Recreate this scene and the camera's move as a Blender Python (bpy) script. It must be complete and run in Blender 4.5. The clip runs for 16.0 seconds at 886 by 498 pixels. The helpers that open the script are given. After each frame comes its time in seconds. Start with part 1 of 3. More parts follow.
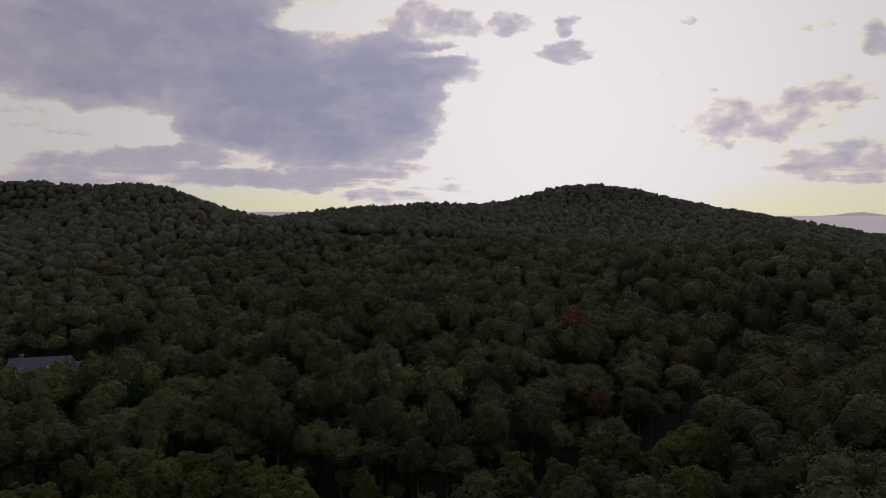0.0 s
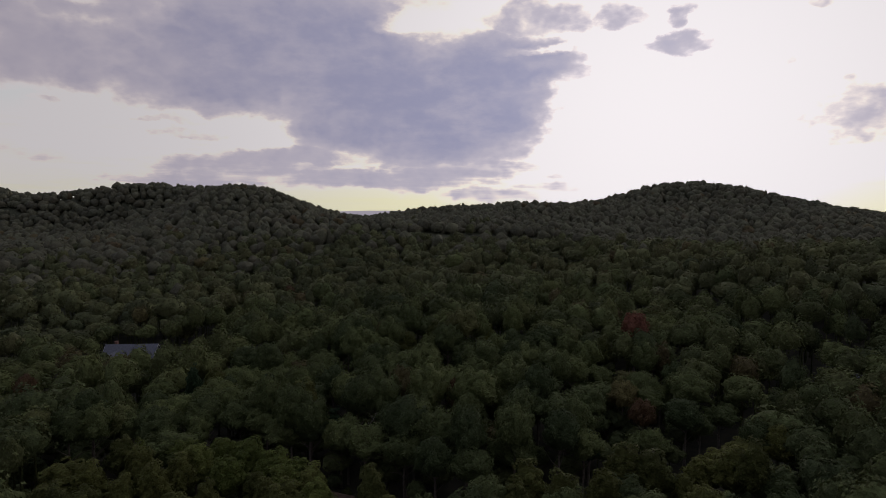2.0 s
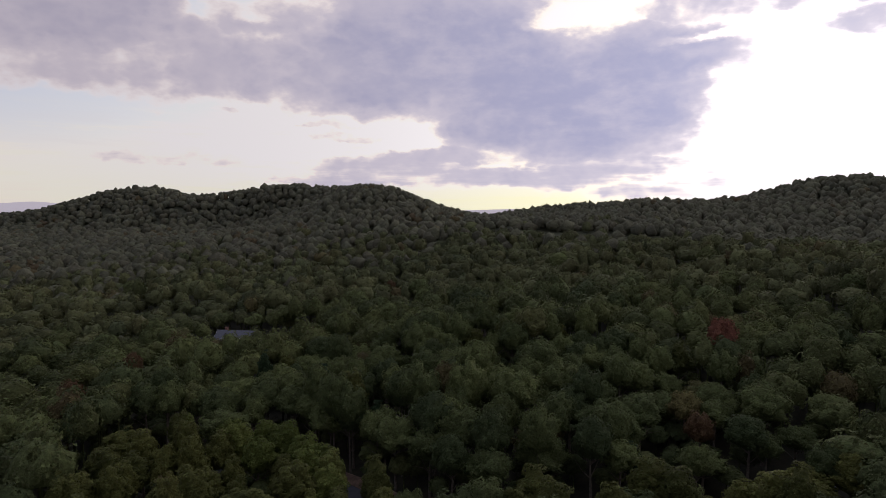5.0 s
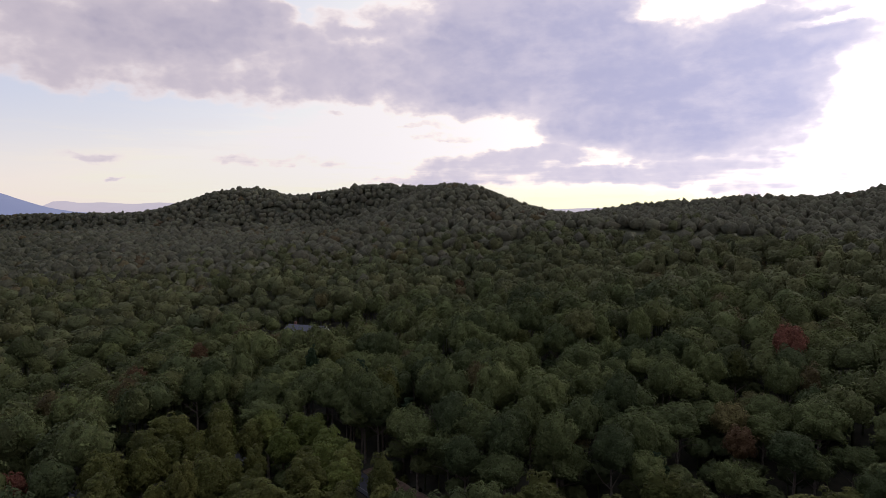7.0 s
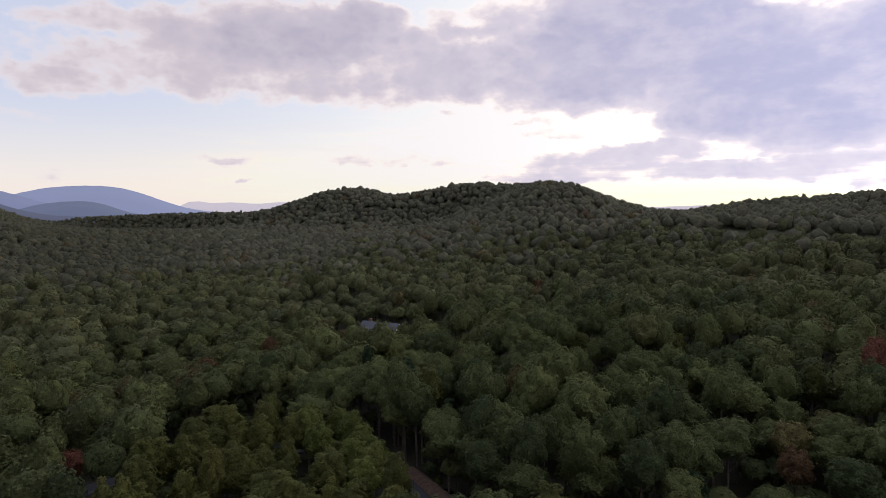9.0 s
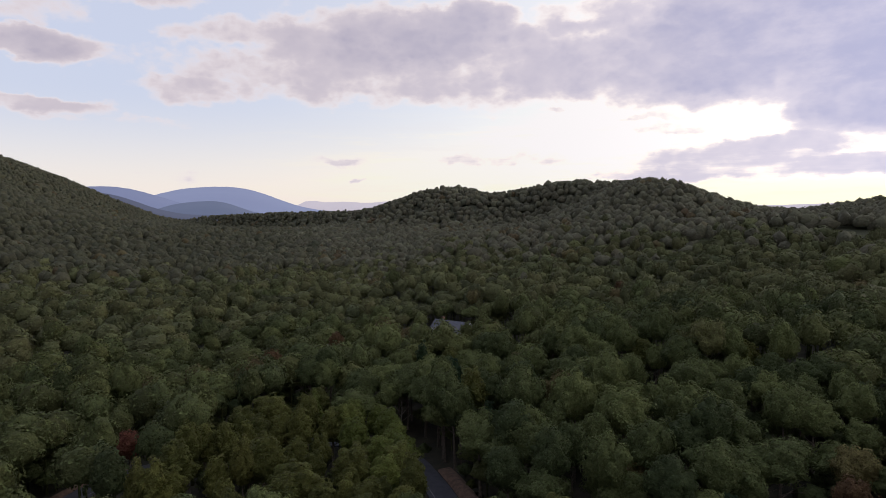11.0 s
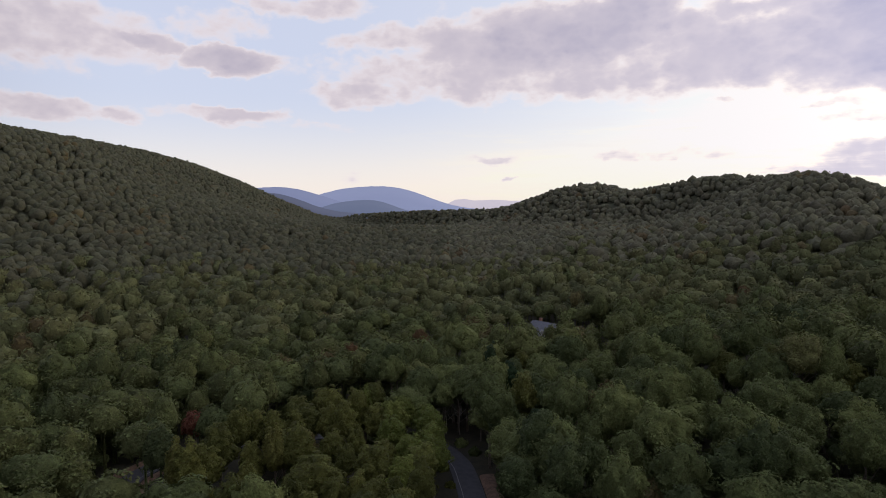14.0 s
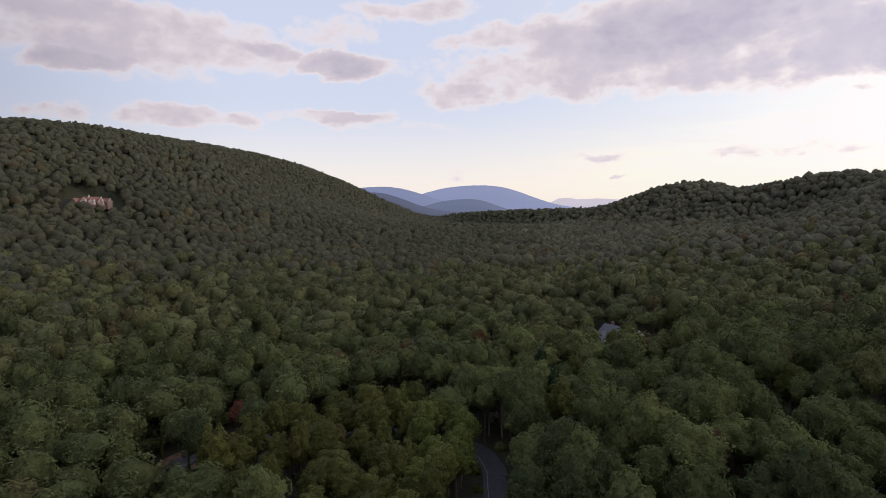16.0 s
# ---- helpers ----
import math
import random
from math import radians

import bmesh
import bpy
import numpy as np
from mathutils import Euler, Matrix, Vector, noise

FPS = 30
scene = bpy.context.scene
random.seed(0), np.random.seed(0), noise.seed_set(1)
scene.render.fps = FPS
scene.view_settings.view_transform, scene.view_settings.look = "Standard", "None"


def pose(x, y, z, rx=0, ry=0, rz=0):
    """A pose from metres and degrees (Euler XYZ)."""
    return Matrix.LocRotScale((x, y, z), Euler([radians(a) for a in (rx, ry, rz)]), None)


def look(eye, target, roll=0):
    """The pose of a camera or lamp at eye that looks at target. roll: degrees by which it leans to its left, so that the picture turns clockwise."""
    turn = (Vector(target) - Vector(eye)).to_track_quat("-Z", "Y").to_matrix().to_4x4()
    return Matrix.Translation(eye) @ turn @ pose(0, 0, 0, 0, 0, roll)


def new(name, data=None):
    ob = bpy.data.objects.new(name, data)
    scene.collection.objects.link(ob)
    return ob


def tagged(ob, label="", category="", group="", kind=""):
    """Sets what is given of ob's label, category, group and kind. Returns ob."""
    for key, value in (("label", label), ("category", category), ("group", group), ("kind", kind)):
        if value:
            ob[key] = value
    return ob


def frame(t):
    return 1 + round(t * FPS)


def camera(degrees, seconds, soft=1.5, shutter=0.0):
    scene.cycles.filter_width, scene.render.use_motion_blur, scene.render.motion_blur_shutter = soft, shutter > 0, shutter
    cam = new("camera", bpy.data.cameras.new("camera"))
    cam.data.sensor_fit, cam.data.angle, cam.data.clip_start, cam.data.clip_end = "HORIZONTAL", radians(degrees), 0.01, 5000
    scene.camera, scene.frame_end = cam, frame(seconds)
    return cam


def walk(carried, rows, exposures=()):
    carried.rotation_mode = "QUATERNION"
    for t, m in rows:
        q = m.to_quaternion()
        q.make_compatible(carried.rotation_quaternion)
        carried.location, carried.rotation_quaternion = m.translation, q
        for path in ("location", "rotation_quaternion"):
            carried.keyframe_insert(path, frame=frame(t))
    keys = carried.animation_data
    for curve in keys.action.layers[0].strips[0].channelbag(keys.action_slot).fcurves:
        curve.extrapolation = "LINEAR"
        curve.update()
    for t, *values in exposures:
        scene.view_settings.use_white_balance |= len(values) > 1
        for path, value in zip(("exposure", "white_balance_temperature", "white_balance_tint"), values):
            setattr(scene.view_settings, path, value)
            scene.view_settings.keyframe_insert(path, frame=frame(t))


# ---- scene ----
cam = camera(71.0, 16.0, 0.8)
METRES, EYE, TILT, LEAN, TURN = 120.0, 57.0, -3.3, 0.0, 0.0
ROWS = [
    (0.0, 0.0, 0.0, 0.0, 0.0, 0.0, -0.0),
    (0.5, 0.0312, -0.0003, 0.0008, 3.01, -0.02, -0.16),
    (1.0, 0.0638, 0.002, 0.0021, 5.48, -0.05, -0.27),
    (1.5, 0.0945, 0.0056, 0.0028, 7.44, -0.1, -0.41),
    (2.0, 0.126, 0.0122, 0.0041, 9.54, -0.16, -0.52),
    (2.5, 0.1563, 0.0182, 0.0047, 11.67, -0.18, -0.68),
    (3.0, 0.1872, 0.027, 0.005, 13.52, -0.25, -0.71),
    (3.5, 0.2152, 0.0353, 0.0036, 15.5, -0.28, -0.87),
    (4.0, 0.2447, 0.0474, 0.0026, 17.99, -0.34, -0.95),
    (6.5, 0.3817, 0.1193, 0.0038, 29.62, -0.7, -1.28),
    (7.0, 0.4084, 0.1381, 0.0049, 31.93, -0.78, -1.32),
    (7.5, 0.432, 0.1571, 0.0064, 34.25, -0.87, -1.38),
    (8.0, 0.4565, 0.1783, 0.0084, 36.67, -0.96, -1.44),
    (8.5, 0.4786, 0.1993, 0.01, 39.32, -1.07, -1.53),
    (9.0, 0.5006, 0.224, 0.0115, 41.99, -1.2, -1.51),
    (11.5, 0.5895, 0.3495, 0.0169, 54.22, -1.72, -1.84),
    (12.0, 0.6048, 0.3784, 0.0182, 56.5, -1.84, -1.85),
    (12.5, 0.6177, 0.4062, 0.0202, 58.81, -1.95, -1.92),
    (13.0, 0.6308, 0.4347, 0.0217, 61.14, -2.05, -1.98),
    (13.5, 0.6412, 0.4632, 0.0235, 63.45, -2.19, -2.02),
    (14.0, 0.6514, 0.4938, 0.0243, 65.81, -2.27, -2.06),
    (14.5, 0.6591, 0.5237, 0.0255, 68.1, -2.39, -2.09),
    (15.0, 0.6661, 0.5543, 0.027, 70.32, -2.5, -2.16),
    (15.5, 0.6712, 0.5833, 0.0274, 72.7, -2.6, -2.26),
    (16.0, 0.6752, 0.6146, 0.0281, 75.36, -2.72, -2.24),
]
walk(cam, [(t, pose(0, 0, EYE, TILT, LEAN, TURN) @ pose(METRES * x, METRES * y, METRES * z, 90 + pitch, roll, yaw)) for t, x, y, z, yaw, pitch, roll in ROWS],
     exposures=[(0.0, -1.02, 6500, 16), (4.0, -0.60, 6500, 17), (7.0, -0.15, 6500, 17), (9.0, -0.04, 6500, 15), (12.0, -0.06, 6500, 14), (16.0, 0.02, 6500, 14)])

# ---- world: evening sky with broken cloud, one hazy sun ----
SUN_AZ, SUN_EL = 10.0, 8.0
world = bpy.data.worlds.new("evening_sky")
scene.world = world
world.use_nodes = True
wt = world.node_tree
wt.nodes.clear()


def put(tree, kind, **ins):
    n = tree.nodes.new(kind)
    for key, v in ins.items():
        sock = n.inputs[int(key[1:])] if key[0] == "i" and key[1:].isdigit() else n.inputs[key]
        if isinstance(v, bpy.types.NodeSocket):
            tree.links.new(v, sock)
        else:
            sock.default_value = v
    return n


def mth(op, a, b=0.0, c=None, tree=None, clamp=False):
    tree = tree or wt
    n = put(tree, "ShaderNodeMath", i0=a, i1=b)
    if c is not None:
        if isinstance(c, bpy.types.NodeSocket):
            tree.links.new(c, n.inputs[2])
        else:
            n.inputs[2].default_value = c
    n.operation, n.use_clamp = op, clamp
    return n.outputs[0]


def step(v, lo, hi, tree=None):
    n = put(tree or wt, "ShaderNodeMapRange", i0=v, i1=lo, i2=hi, i3=0.0, i4=1.0)
    n.interpolation_type = "SMOOTHSTEP"
    return n.outputs[0]


def blend(f, a, b, tree=None, mode="MIX"):
    tree = tree or wt
    n = tree.nodes.new("ShaderNodeMix")
    n.data_type, n.blend_type = "RGBA", mode
    for k, v in ((0, f), (6, a), (7, b)):
        if isinstance(v, bpy.types.NodeSocket):
            tree.links.new(v, n.inputs[k])
        else:
            n.inputs[k].default_value = v if k == 0 else (*v, 1.0)
    return n.outputs[2]


def noise_at(vec, scale, detail=5.0, rough=0.55, tree=None, out="Fac"):
    n = put(tree or wt, "ShaderNodeTexNoise", Vector=vec, Scale=scale, Detail=detail, Roughness=rough)
    return n.outputs[out]


way = wt.nodes.new("ShaderNodeTexCoord").outputs["Generated"]
sep = put(wt, "ShaderNodeSeparateXYZ", i0=way).outputs
az = mth("MULTIPLY", mth("ARCTAN2", sep[0], sep[1]), 57.2958)
el = mth("MULTIPLY", mth("ARCSINE", sep[2]), 57.2958)
lift = mth("ADD", mth("MAXIMUM", sep[2], 0.0), 0.10)
flat = put(wt, "ShaderNodeCombineXYZ", i0=mth("DIVIDE", sep[0], lift), i1=mth("DIVIDE", sep[1], lift), i2=0.0).outputs[0]
ang = put(wt, "ShaderNodeCombineXYZ", i0=az, i1=mth("MULTIPLY", el, 1.8), i2=0.0).outputs[0]
big = noise_at(flat, 1.3, 7.0, 0.6)
fine = noise_at(ang, 0.20, 8.0, 0.57)
warp_a = mth("MULTIPLY", mth("SUBTRACT", noise_at(ang, 0.22, 6.0, 0.56), 0.5), 5.0)
warp_e = mth("MULTIPLY", mth("SUBTRACT", noise_at(put(wt, "ShaderNodeVectorMath", i0=ang, i1=(40.0, 7.0, 3.0)).outputs[0], 0.25, 6.0, 0.56), 0.5), 2.6)
spot = put(wt, "ShaderNodeCombineXYZ", i0=mth("ADD", az, warp_a), i1=mth("ADD", el, warp_e), i2=0.0).outputs[0]

# cloud bodies: bearing, height, half width, half height, thickness (degrees)
CLOUDS = [
    (-17.6, 11.9, 10.1, 4.89, 1.1), (-4.3, 12.7, 9.0, 3.19, 1.1), (-18.2, 7.9, 6.2, 3.19, 0.95), (-28.4, 11.0, 8.2, 3.19, 0.95), (-27.8, 3.9, 10.6, 1.44, 0.58), (-7.4, 4.0, 8.7, 1.44, 0.66), (0.3, 2.5, 4.7, 1.34, 0.5),
    (-36.8, 12.4, 10.2, 3.6, 0.8), (-9.4, 9.4, 12.3, 5.67, 1.15), (1.6, 12.0, 3.7, 1.85, 0.8), (-23.4, 14.6, 15.3, 5.41, 1.1), (-33.0, 11.4, 6.7, 3.71, 0.8), (-10.9, 6.2, 7.1, 2.68, 0.95), (-1.2, 16.5, 6.5, 2.06, 0.62),
    (6.4, 16.6, 3.2, 1.44, 0.7), (10.4, 13.9, 3.7, 1.13, 0.75), (11.1, 16.2, 1.6, 1.44, 0.7), (-15.4, 3.0, 14.5, 1.34, 0.66), (-22.3, 4.9, 5.6, 1.13, 0.66), (-31.0, 2.9, 8.4, 1.03, 0.62), (-4.8, 6.4, 2.2, 1.24, 0.45),
    (-30.9, 6.6, 5.8, 0.52, 0.46), (-33.1, 7.6, 4.8, 0.41, 0.44), (-4.9, 1.7, 6.2, 0.93, 0.55), (18.6, 11.9, 1.9, 0.52, 0.42), (25.3, 7.5, 9.0, 3.09, 0.5), (31.3, 9.5, 5.4, 1.34, 0.58), (32.2, 4.0, 6.0, 2.16, 0.6),
    (30.4, 14.3, 1.9, 0.46, 0.4), (34.2, 12.8, 1.6, 2.06, 0.6), (17.1, 17.4, 2.2, 0.52, 0.45), (20.8, 16.1, 1.7, 0.52, 0.4), (-45.1, 12.4, 10.8, 3.6, 0.66), (-46.5, 4.4, 7.3, 0.88, 0.42), (-42.0, 8.7, 1.3, 0.36, 0.4),
    (-55.2, 14.5, 11.7, 3.09, 0.87), (-62.5, 14.5, 7.9, 2.57, 0.69), (-39.1, 16.4, 6.4, 2.06, 0.75), (-43.7, 11.6, 18.3, 2.37, 0.61), (-65.1, 12.3, 4.4, 2.57, 0.54), (-50.1, 16.3, 8.0, 1.96, 0.84), (-58.5, 11.9, 21.0, 2.57, 0.59),
    (-73.6, 10.2, 4.2, 1.24, 0.51), (-70.5, 15.0, 5.8, 1.54, 0.51), (-48.3, 4.5, 5.9, 0.57, 0.40), (-60.2, 2.6, 1.0, 0.31, 0.50), (-61.5, 4.6, 3.0, 0.46, 0.36), (-75.2, 3.3, 2.5, 0.82, 0.33), (-30.9, 6.9, 6.6, 0.46, 0.4),
    (-25.1, 4.8, 5.3, 0.72, 0.59), (-84.2, 12.7, 3.9, 1.44, 0.87), (-73.9, 10.6, 5.4, 1.13, 0.55), (-85.2, 8.4, 5.9, 0.88, 0.55), (-92.8, 8.1, 1.8, 0.93, 0.54), (-90.0, 13.8, 2.3, 1.03, 0.69), (-85.7, 15.5, 5.5, 1.8, 0.4),
    (-76.4, 7.9, 3.8, 0.46, 0.34), (-52.7, 15.5, 13.4, 2.57, 0.79), (-47.7, 12.0, 19.5, 2.68, 0.61), (-76.5, 3.5, 2.8, 0.77, 0.3), (-105.1, 12.2, 5.2, 1.13, 0.79), (-100.6, 14.1, 14.3, 3.19, 0.56), (-84.9, 12.9, 4.0, 1.29, 0.87),
    (-91.1, 14.0, 2.1, 0.67, 0.69), (-97.5, 8.3, 5.8, 1.03, 0.57), (-107.2, 8.2, 3.2, 0.72, 0.53), (-84.6, 8.7, 5.7, 0.57, 0.55), (-74.4, 10.7, 5.0, 1.13, 0.55), (-79.6, 7.6, 6.8, 0.46, 0.33), (-78.3, 17.5, 6.5, 1.13, 0.54),
    (-46.2, 4.4, 4.8, 0.57, 0.38), (-104.6, 15.7, 8.1, 1.54, 0.59),
]
GAPS = [
    (-12.3, 16.6, 3.2, 1.24, 0.55), (-1.2, 14.1, 3.2, 0.46, 0.5), (-39.5, 16.3, 2.5, 0.72, 0.4), (-41.6, 17.0, 4.8, 1.44, 0.36), (-42.6, 16.7, 4.5, 1.13, 0.2), (5.0, 9.3, 6.0, 4.63, 0.3),
]
# cloud beyond the view, overhead and behind
CLOUDS += [(-40, 24, 60, 5, 0.7), (-90, 24, 30, 4, 0.5), (60, 22, 40, 8, 0.5), (120, 30, 60, 16, 0.6), (-160, 34, 50, 14, 0.6)]


def bodies(rows):
    total = None
    for a, e, ra, re_, k in rows:
        off = put(wt, "ShaderNodeVectorMath", i0=spot, i1=(a, e, 0.0))
        off.operation = "SUBTRACT"
        sc = put(wt, "ShaderNodeVectorMath", i0=off.outputs[0], i1=(1.0 / ra, 1.0 / re_, 0.0))
        sc.operation = "MULTIPLY"
        ln = put(wt, "ShaderNodeVectorMath", i0=sc.outputs[0])
        ln.operation = "LENGTH"
        w = mth("MULTIPLY", step(ln.outputs["Value"], 1.45, 0.35), k)
        total = w if total is None else mth("MAXIMUM", total, w)
    return total


streak = noise_at(put(wt, "ShaderNodeCombineXYZ", i0=mth("MULTIPLY", az, 0.07), i1=mth("MULTIPLY", el, 0.75), i2=0.0).outputs[0], 1.0, 7.0, 0.62)
lowsky = step(el, 6.5, 3.0)
mottle = blend(lowsky, fine, streak)
puff = put(wt, "ShaderNodeTexVoronoi", Vector=put(wt, "ShaderNodeVectorMath", i0=ang, i1=spot).outputs[0], Scale=0.22, Detail=2.0, Roughness=0.6)
puff.feature = "SMOOTH_F1"
puff.inputs["Smoothness"].default_value = 0.6
curl = mth("SUBTRACT", 1.0, puff.outputs["Distance"])
ragged = mth("ADD", mth("MULTIPLY", mth("SUBTRACT", curl, 0.42), 0.22), mth("MULTIPLY", mth("SUBTRACT", mottle, 0.5), 0.78))
ragged = mth("ADD", ragged, mth("MULTIPLY", mth("SUBTRACT", big, 0.5), 0.34))
dens = mth("SUBTRACT", mth("ADD", bodies(CLOUDS), ragged), bodies(GAPS))
cover = step(dens, 0.10, 0.42)
thick = step(dens, 0.24, 0.66)
# closeness to the sun, by the angle between
sdir = (math.sin(radians(SUN_AZ)) * math.cos(radians(SUN_EL)), math.cos(radians(SUN_AZ)) * math.cos(radians(SUN_EL)), math.sin(radians(SUN_EL)))
dot = put(wt, "ShaderNodeVectorMath", i0=way, i1=sdir)
dot.operation = "DOT_PRODUCT"
cosa = mth("MAXIMUM", dot.outputs["Value"], 0.0)
near_sun = mth("POWER", cosa, 55.0)
wide_sun = mth("POWER", cosa, 1.9)
nish = wt.nodes.new("ShaderNodeTexSky")
nish.sky_type, nish.sun_disc = "NISHITA", False
nish.sun_elevation, nish.sun_rotation = radians(SUN_EL), radians(SUN_AZ)
behind = step(dot.outputs["Value"], -0.15, -0.8)
haze_low = step(el, 10.5, 1.0)
clear = blend(wide_sun, (0.55, 0.60, 0.74), (0.88, 0.82, 0.67))
clear = blend(haze_low, clear, blend(wide_sun, (0.80, 0.75, 0.72), (0.93, 0.83, 0.64)))
# thin streaks low over the hills: lit cream above, lavender below
veil = mth("MULTIPLY", mth("MULTIPLY", step(el, 9.5, 6.0), step(el, 0.3, 1.6)), wide_sun)
clear = blend(mth("MULTIPLY", veil, mth("MULTIPLY", step(streak, 0.50, 0.62), 0.75)), clear, (1.05, 0.88, 0.50))
clear = blend(mth("MULTIPLY", veil, mth("MULTIPLY", step(streak, 0.47, 0.36), 0.7)), clear, (0.64, 0.58, 0.62))
low_gold = mth("MULTIPLY", mth("MULTIPLY", step(el, 4.2, 0.8), mth("POWER", cosa, 5.0)), mth("ADD", 0.75, mth("MULTIPLY", streak, 0.6)))
clear = blend(low_gold, clear, (0.90, 0.76, 0.40))
clear = blend(0.04, clear, nish.outputs[0], mode="ADD")
shade = blend(wide_sun, (0.43, 0.41, 0.51), (0.335, 0.355, 0.50))
soft = blend(wide_sun, (0.63, 0.585, 0.64), (0.55, 0.53, 0.60))
shade = blend(mth("MULTIPLY", 0.62, step(mth("ADD", mth("MULTIPLY", mottle, 0.6), mth("MULTIPLY", big, 0.4)), 0.42, 0.66)), shade, soft)
lit = blend(wide_sun, (0.84, 0.78, 0.79), (1.04, 0.94, 0.80))
cloud = blend(step(dens, 0.46, 0.98), blend(step(dens, 0.20, 0.56), lit, soft), shade)
sky_col = blend(cover, clear, cloud)
sunward = mth("ADD", 1.0, mth("MULTIPLY", mth("POWER", cosa, 3.0), 0.62))
sky_col = blend(1.0, sky_col, put(wt, "ShaderNodeCombineXYZ", i0=sunward, i1=sunward, i2=sunward).outputs[0], mode="MULTIPLY")
sky_col = blend(behind, sky_col, (0.45, 0.45, 0.50), mode="MULTIPLY")
glow = mth("MULTIPLY", near_sun, mth("SUBTRACT", 1.5, mth("MULTIPLY", thick, 1.3)))
sky_col = blend(glow, sky_col, (1.0, 0.93, 0.84), mode="ADD")
# the sky is brightest round the sun
top = mth("ADD", 0.93, mth("MULTIPLY", mth("POWER", cosa, 6.0), 0.72))
cap = put(wt, "ShaderNodeVectorMath", i0=sky_col, i1=put(wt, "ShaderNodeCombineXYZ", i0=top, i1=mth("MULTIPLY", top, 0.985), i2=mth("MULTIPLY", top, 0.975)).outputs[0])
cap.operation = "MINIMUM"
sky_col = cap.outputs[0]
bg = put(wt, "ShaderNodeBackground", Color=sky_col, Strength=1.0)
wt.links.new(bg.outputs[0], put(wt, "ShaderNodeOutputWorld").inputs[0])

sun = new("sun", bpy.data.lights.new("sun", "SUN"))
sun.data.energy, sun.data.angle, sun.data.color = 0.5, radians(14), (1.0, 0.86, 0.66)
sun.matrix_world = look(Vector(sdir) * 900, (0, 0, 0))

# ---- materials ----


def material(name):
    m = bpy.data.materials.new(name)
    m.use_nodes = True
    t = m.node_tree
    return m, t, t.nodes["Principled BSDF"]


def leaf_material(name, dark, light, single, vary=0.56):
    """Foliage: each tree has its own tint, each spray of leaves varies; some light passes through the leaves."""
    m, t, p = material(name)
    if single:
        tint = t.nodes.new("ShaderNodeObjectInfo").outputs["Random"]
    else:
        at = t.nodes.new("ShaderNodeAttribute")
        at.attribute_name = "tint"
        tint = at.outputs["Fac"]
    isle = t.nodes.new("ShaderNodeNewGeometry").outputs["Random Per Island"]
    col = blend(tint, dark, light, tree=t)
    col = blend(mth("MULTIPLY", step(tint, 0.95, 0.99, t), 0.8, tree=t), col, (0.100, 0.074, 0.036), tree=t)
    hsv = put(t, "ShaderNodeHueSaturation", Color=col)
    t.links.new(mth("ADD", 0.485, mth("MULTIPLY", isle, 0.03, tree=t), tree=t), hsv.inputs["Hue"])
    t.links.new(mth("ADD", 1.0 - vary / 2, mth("MULTIPLY", isle, vary, tree=t), tree=t), hsv.inputs["Value"])
    p.inputs["Roughness"].default_value = 0.62
    p.inputs["Specular IOR Level"].default_value = 0.05
    # leaf sprays: fine relief, with tip light and hollow shade painted into the colour
    co = t.nodes.new("ShaderNodeNewGeometry").outputs["Position"]
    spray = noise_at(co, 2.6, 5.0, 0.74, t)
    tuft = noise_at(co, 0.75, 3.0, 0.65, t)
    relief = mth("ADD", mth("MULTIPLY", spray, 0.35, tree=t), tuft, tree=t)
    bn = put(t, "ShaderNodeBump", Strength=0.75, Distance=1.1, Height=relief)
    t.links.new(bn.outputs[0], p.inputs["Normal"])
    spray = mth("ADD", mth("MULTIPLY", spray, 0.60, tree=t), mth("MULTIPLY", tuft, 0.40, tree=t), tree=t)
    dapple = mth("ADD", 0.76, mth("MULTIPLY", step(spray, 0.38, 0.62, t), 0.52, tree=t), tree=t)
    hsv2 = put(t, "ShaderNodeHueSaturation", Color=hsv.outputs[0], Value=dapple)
    hsv = hsv2
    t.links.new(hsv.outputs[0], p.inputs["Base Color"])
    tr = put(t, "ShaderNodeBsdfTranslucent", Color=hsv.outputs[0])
    mix = put(t, "ShaderNodeMixShader", i0=0.14, i1=p.outputs[0], i2=tr.outputs[0])
    t.links.new(mix.outputs[0], t.nodes["Material Output"].inputs[0])
    return m


def rough_material(name, a, b, scale, rough=0.9, bump=0.0, detail=6.0, metal=0.0):
    m, t, p = material(name)
    co = t.nodes.new("ShaderNodeNewGeometry").outputs["Position"]
    n1, n2 = noise_at(co, scale, detail, 0.6, t), noise_at(co, scale * 7.3, 4.0, 0.6, t)
    f = mth("ADD", mth("MULTIPLY", n1, 0.65, tree=t), mth("MULTIPLY", n2, 0.35, tree=t), tree=t)
    t.links.new(blend(step(f, 0.33, 0.67, t), a, b, tree=t), p.inputs["Base Color"])
    p.inputs["Roughness"].default_value, p.inputs["Metallic"].default_value = rough, metal
    if bump:
        bn = put(t, "ShaderNodeBump", Strength=0.6, Distance=bump, Height=f)
        t.links.new(bn.outputs[0], p.inputs["Normal"])
    return m


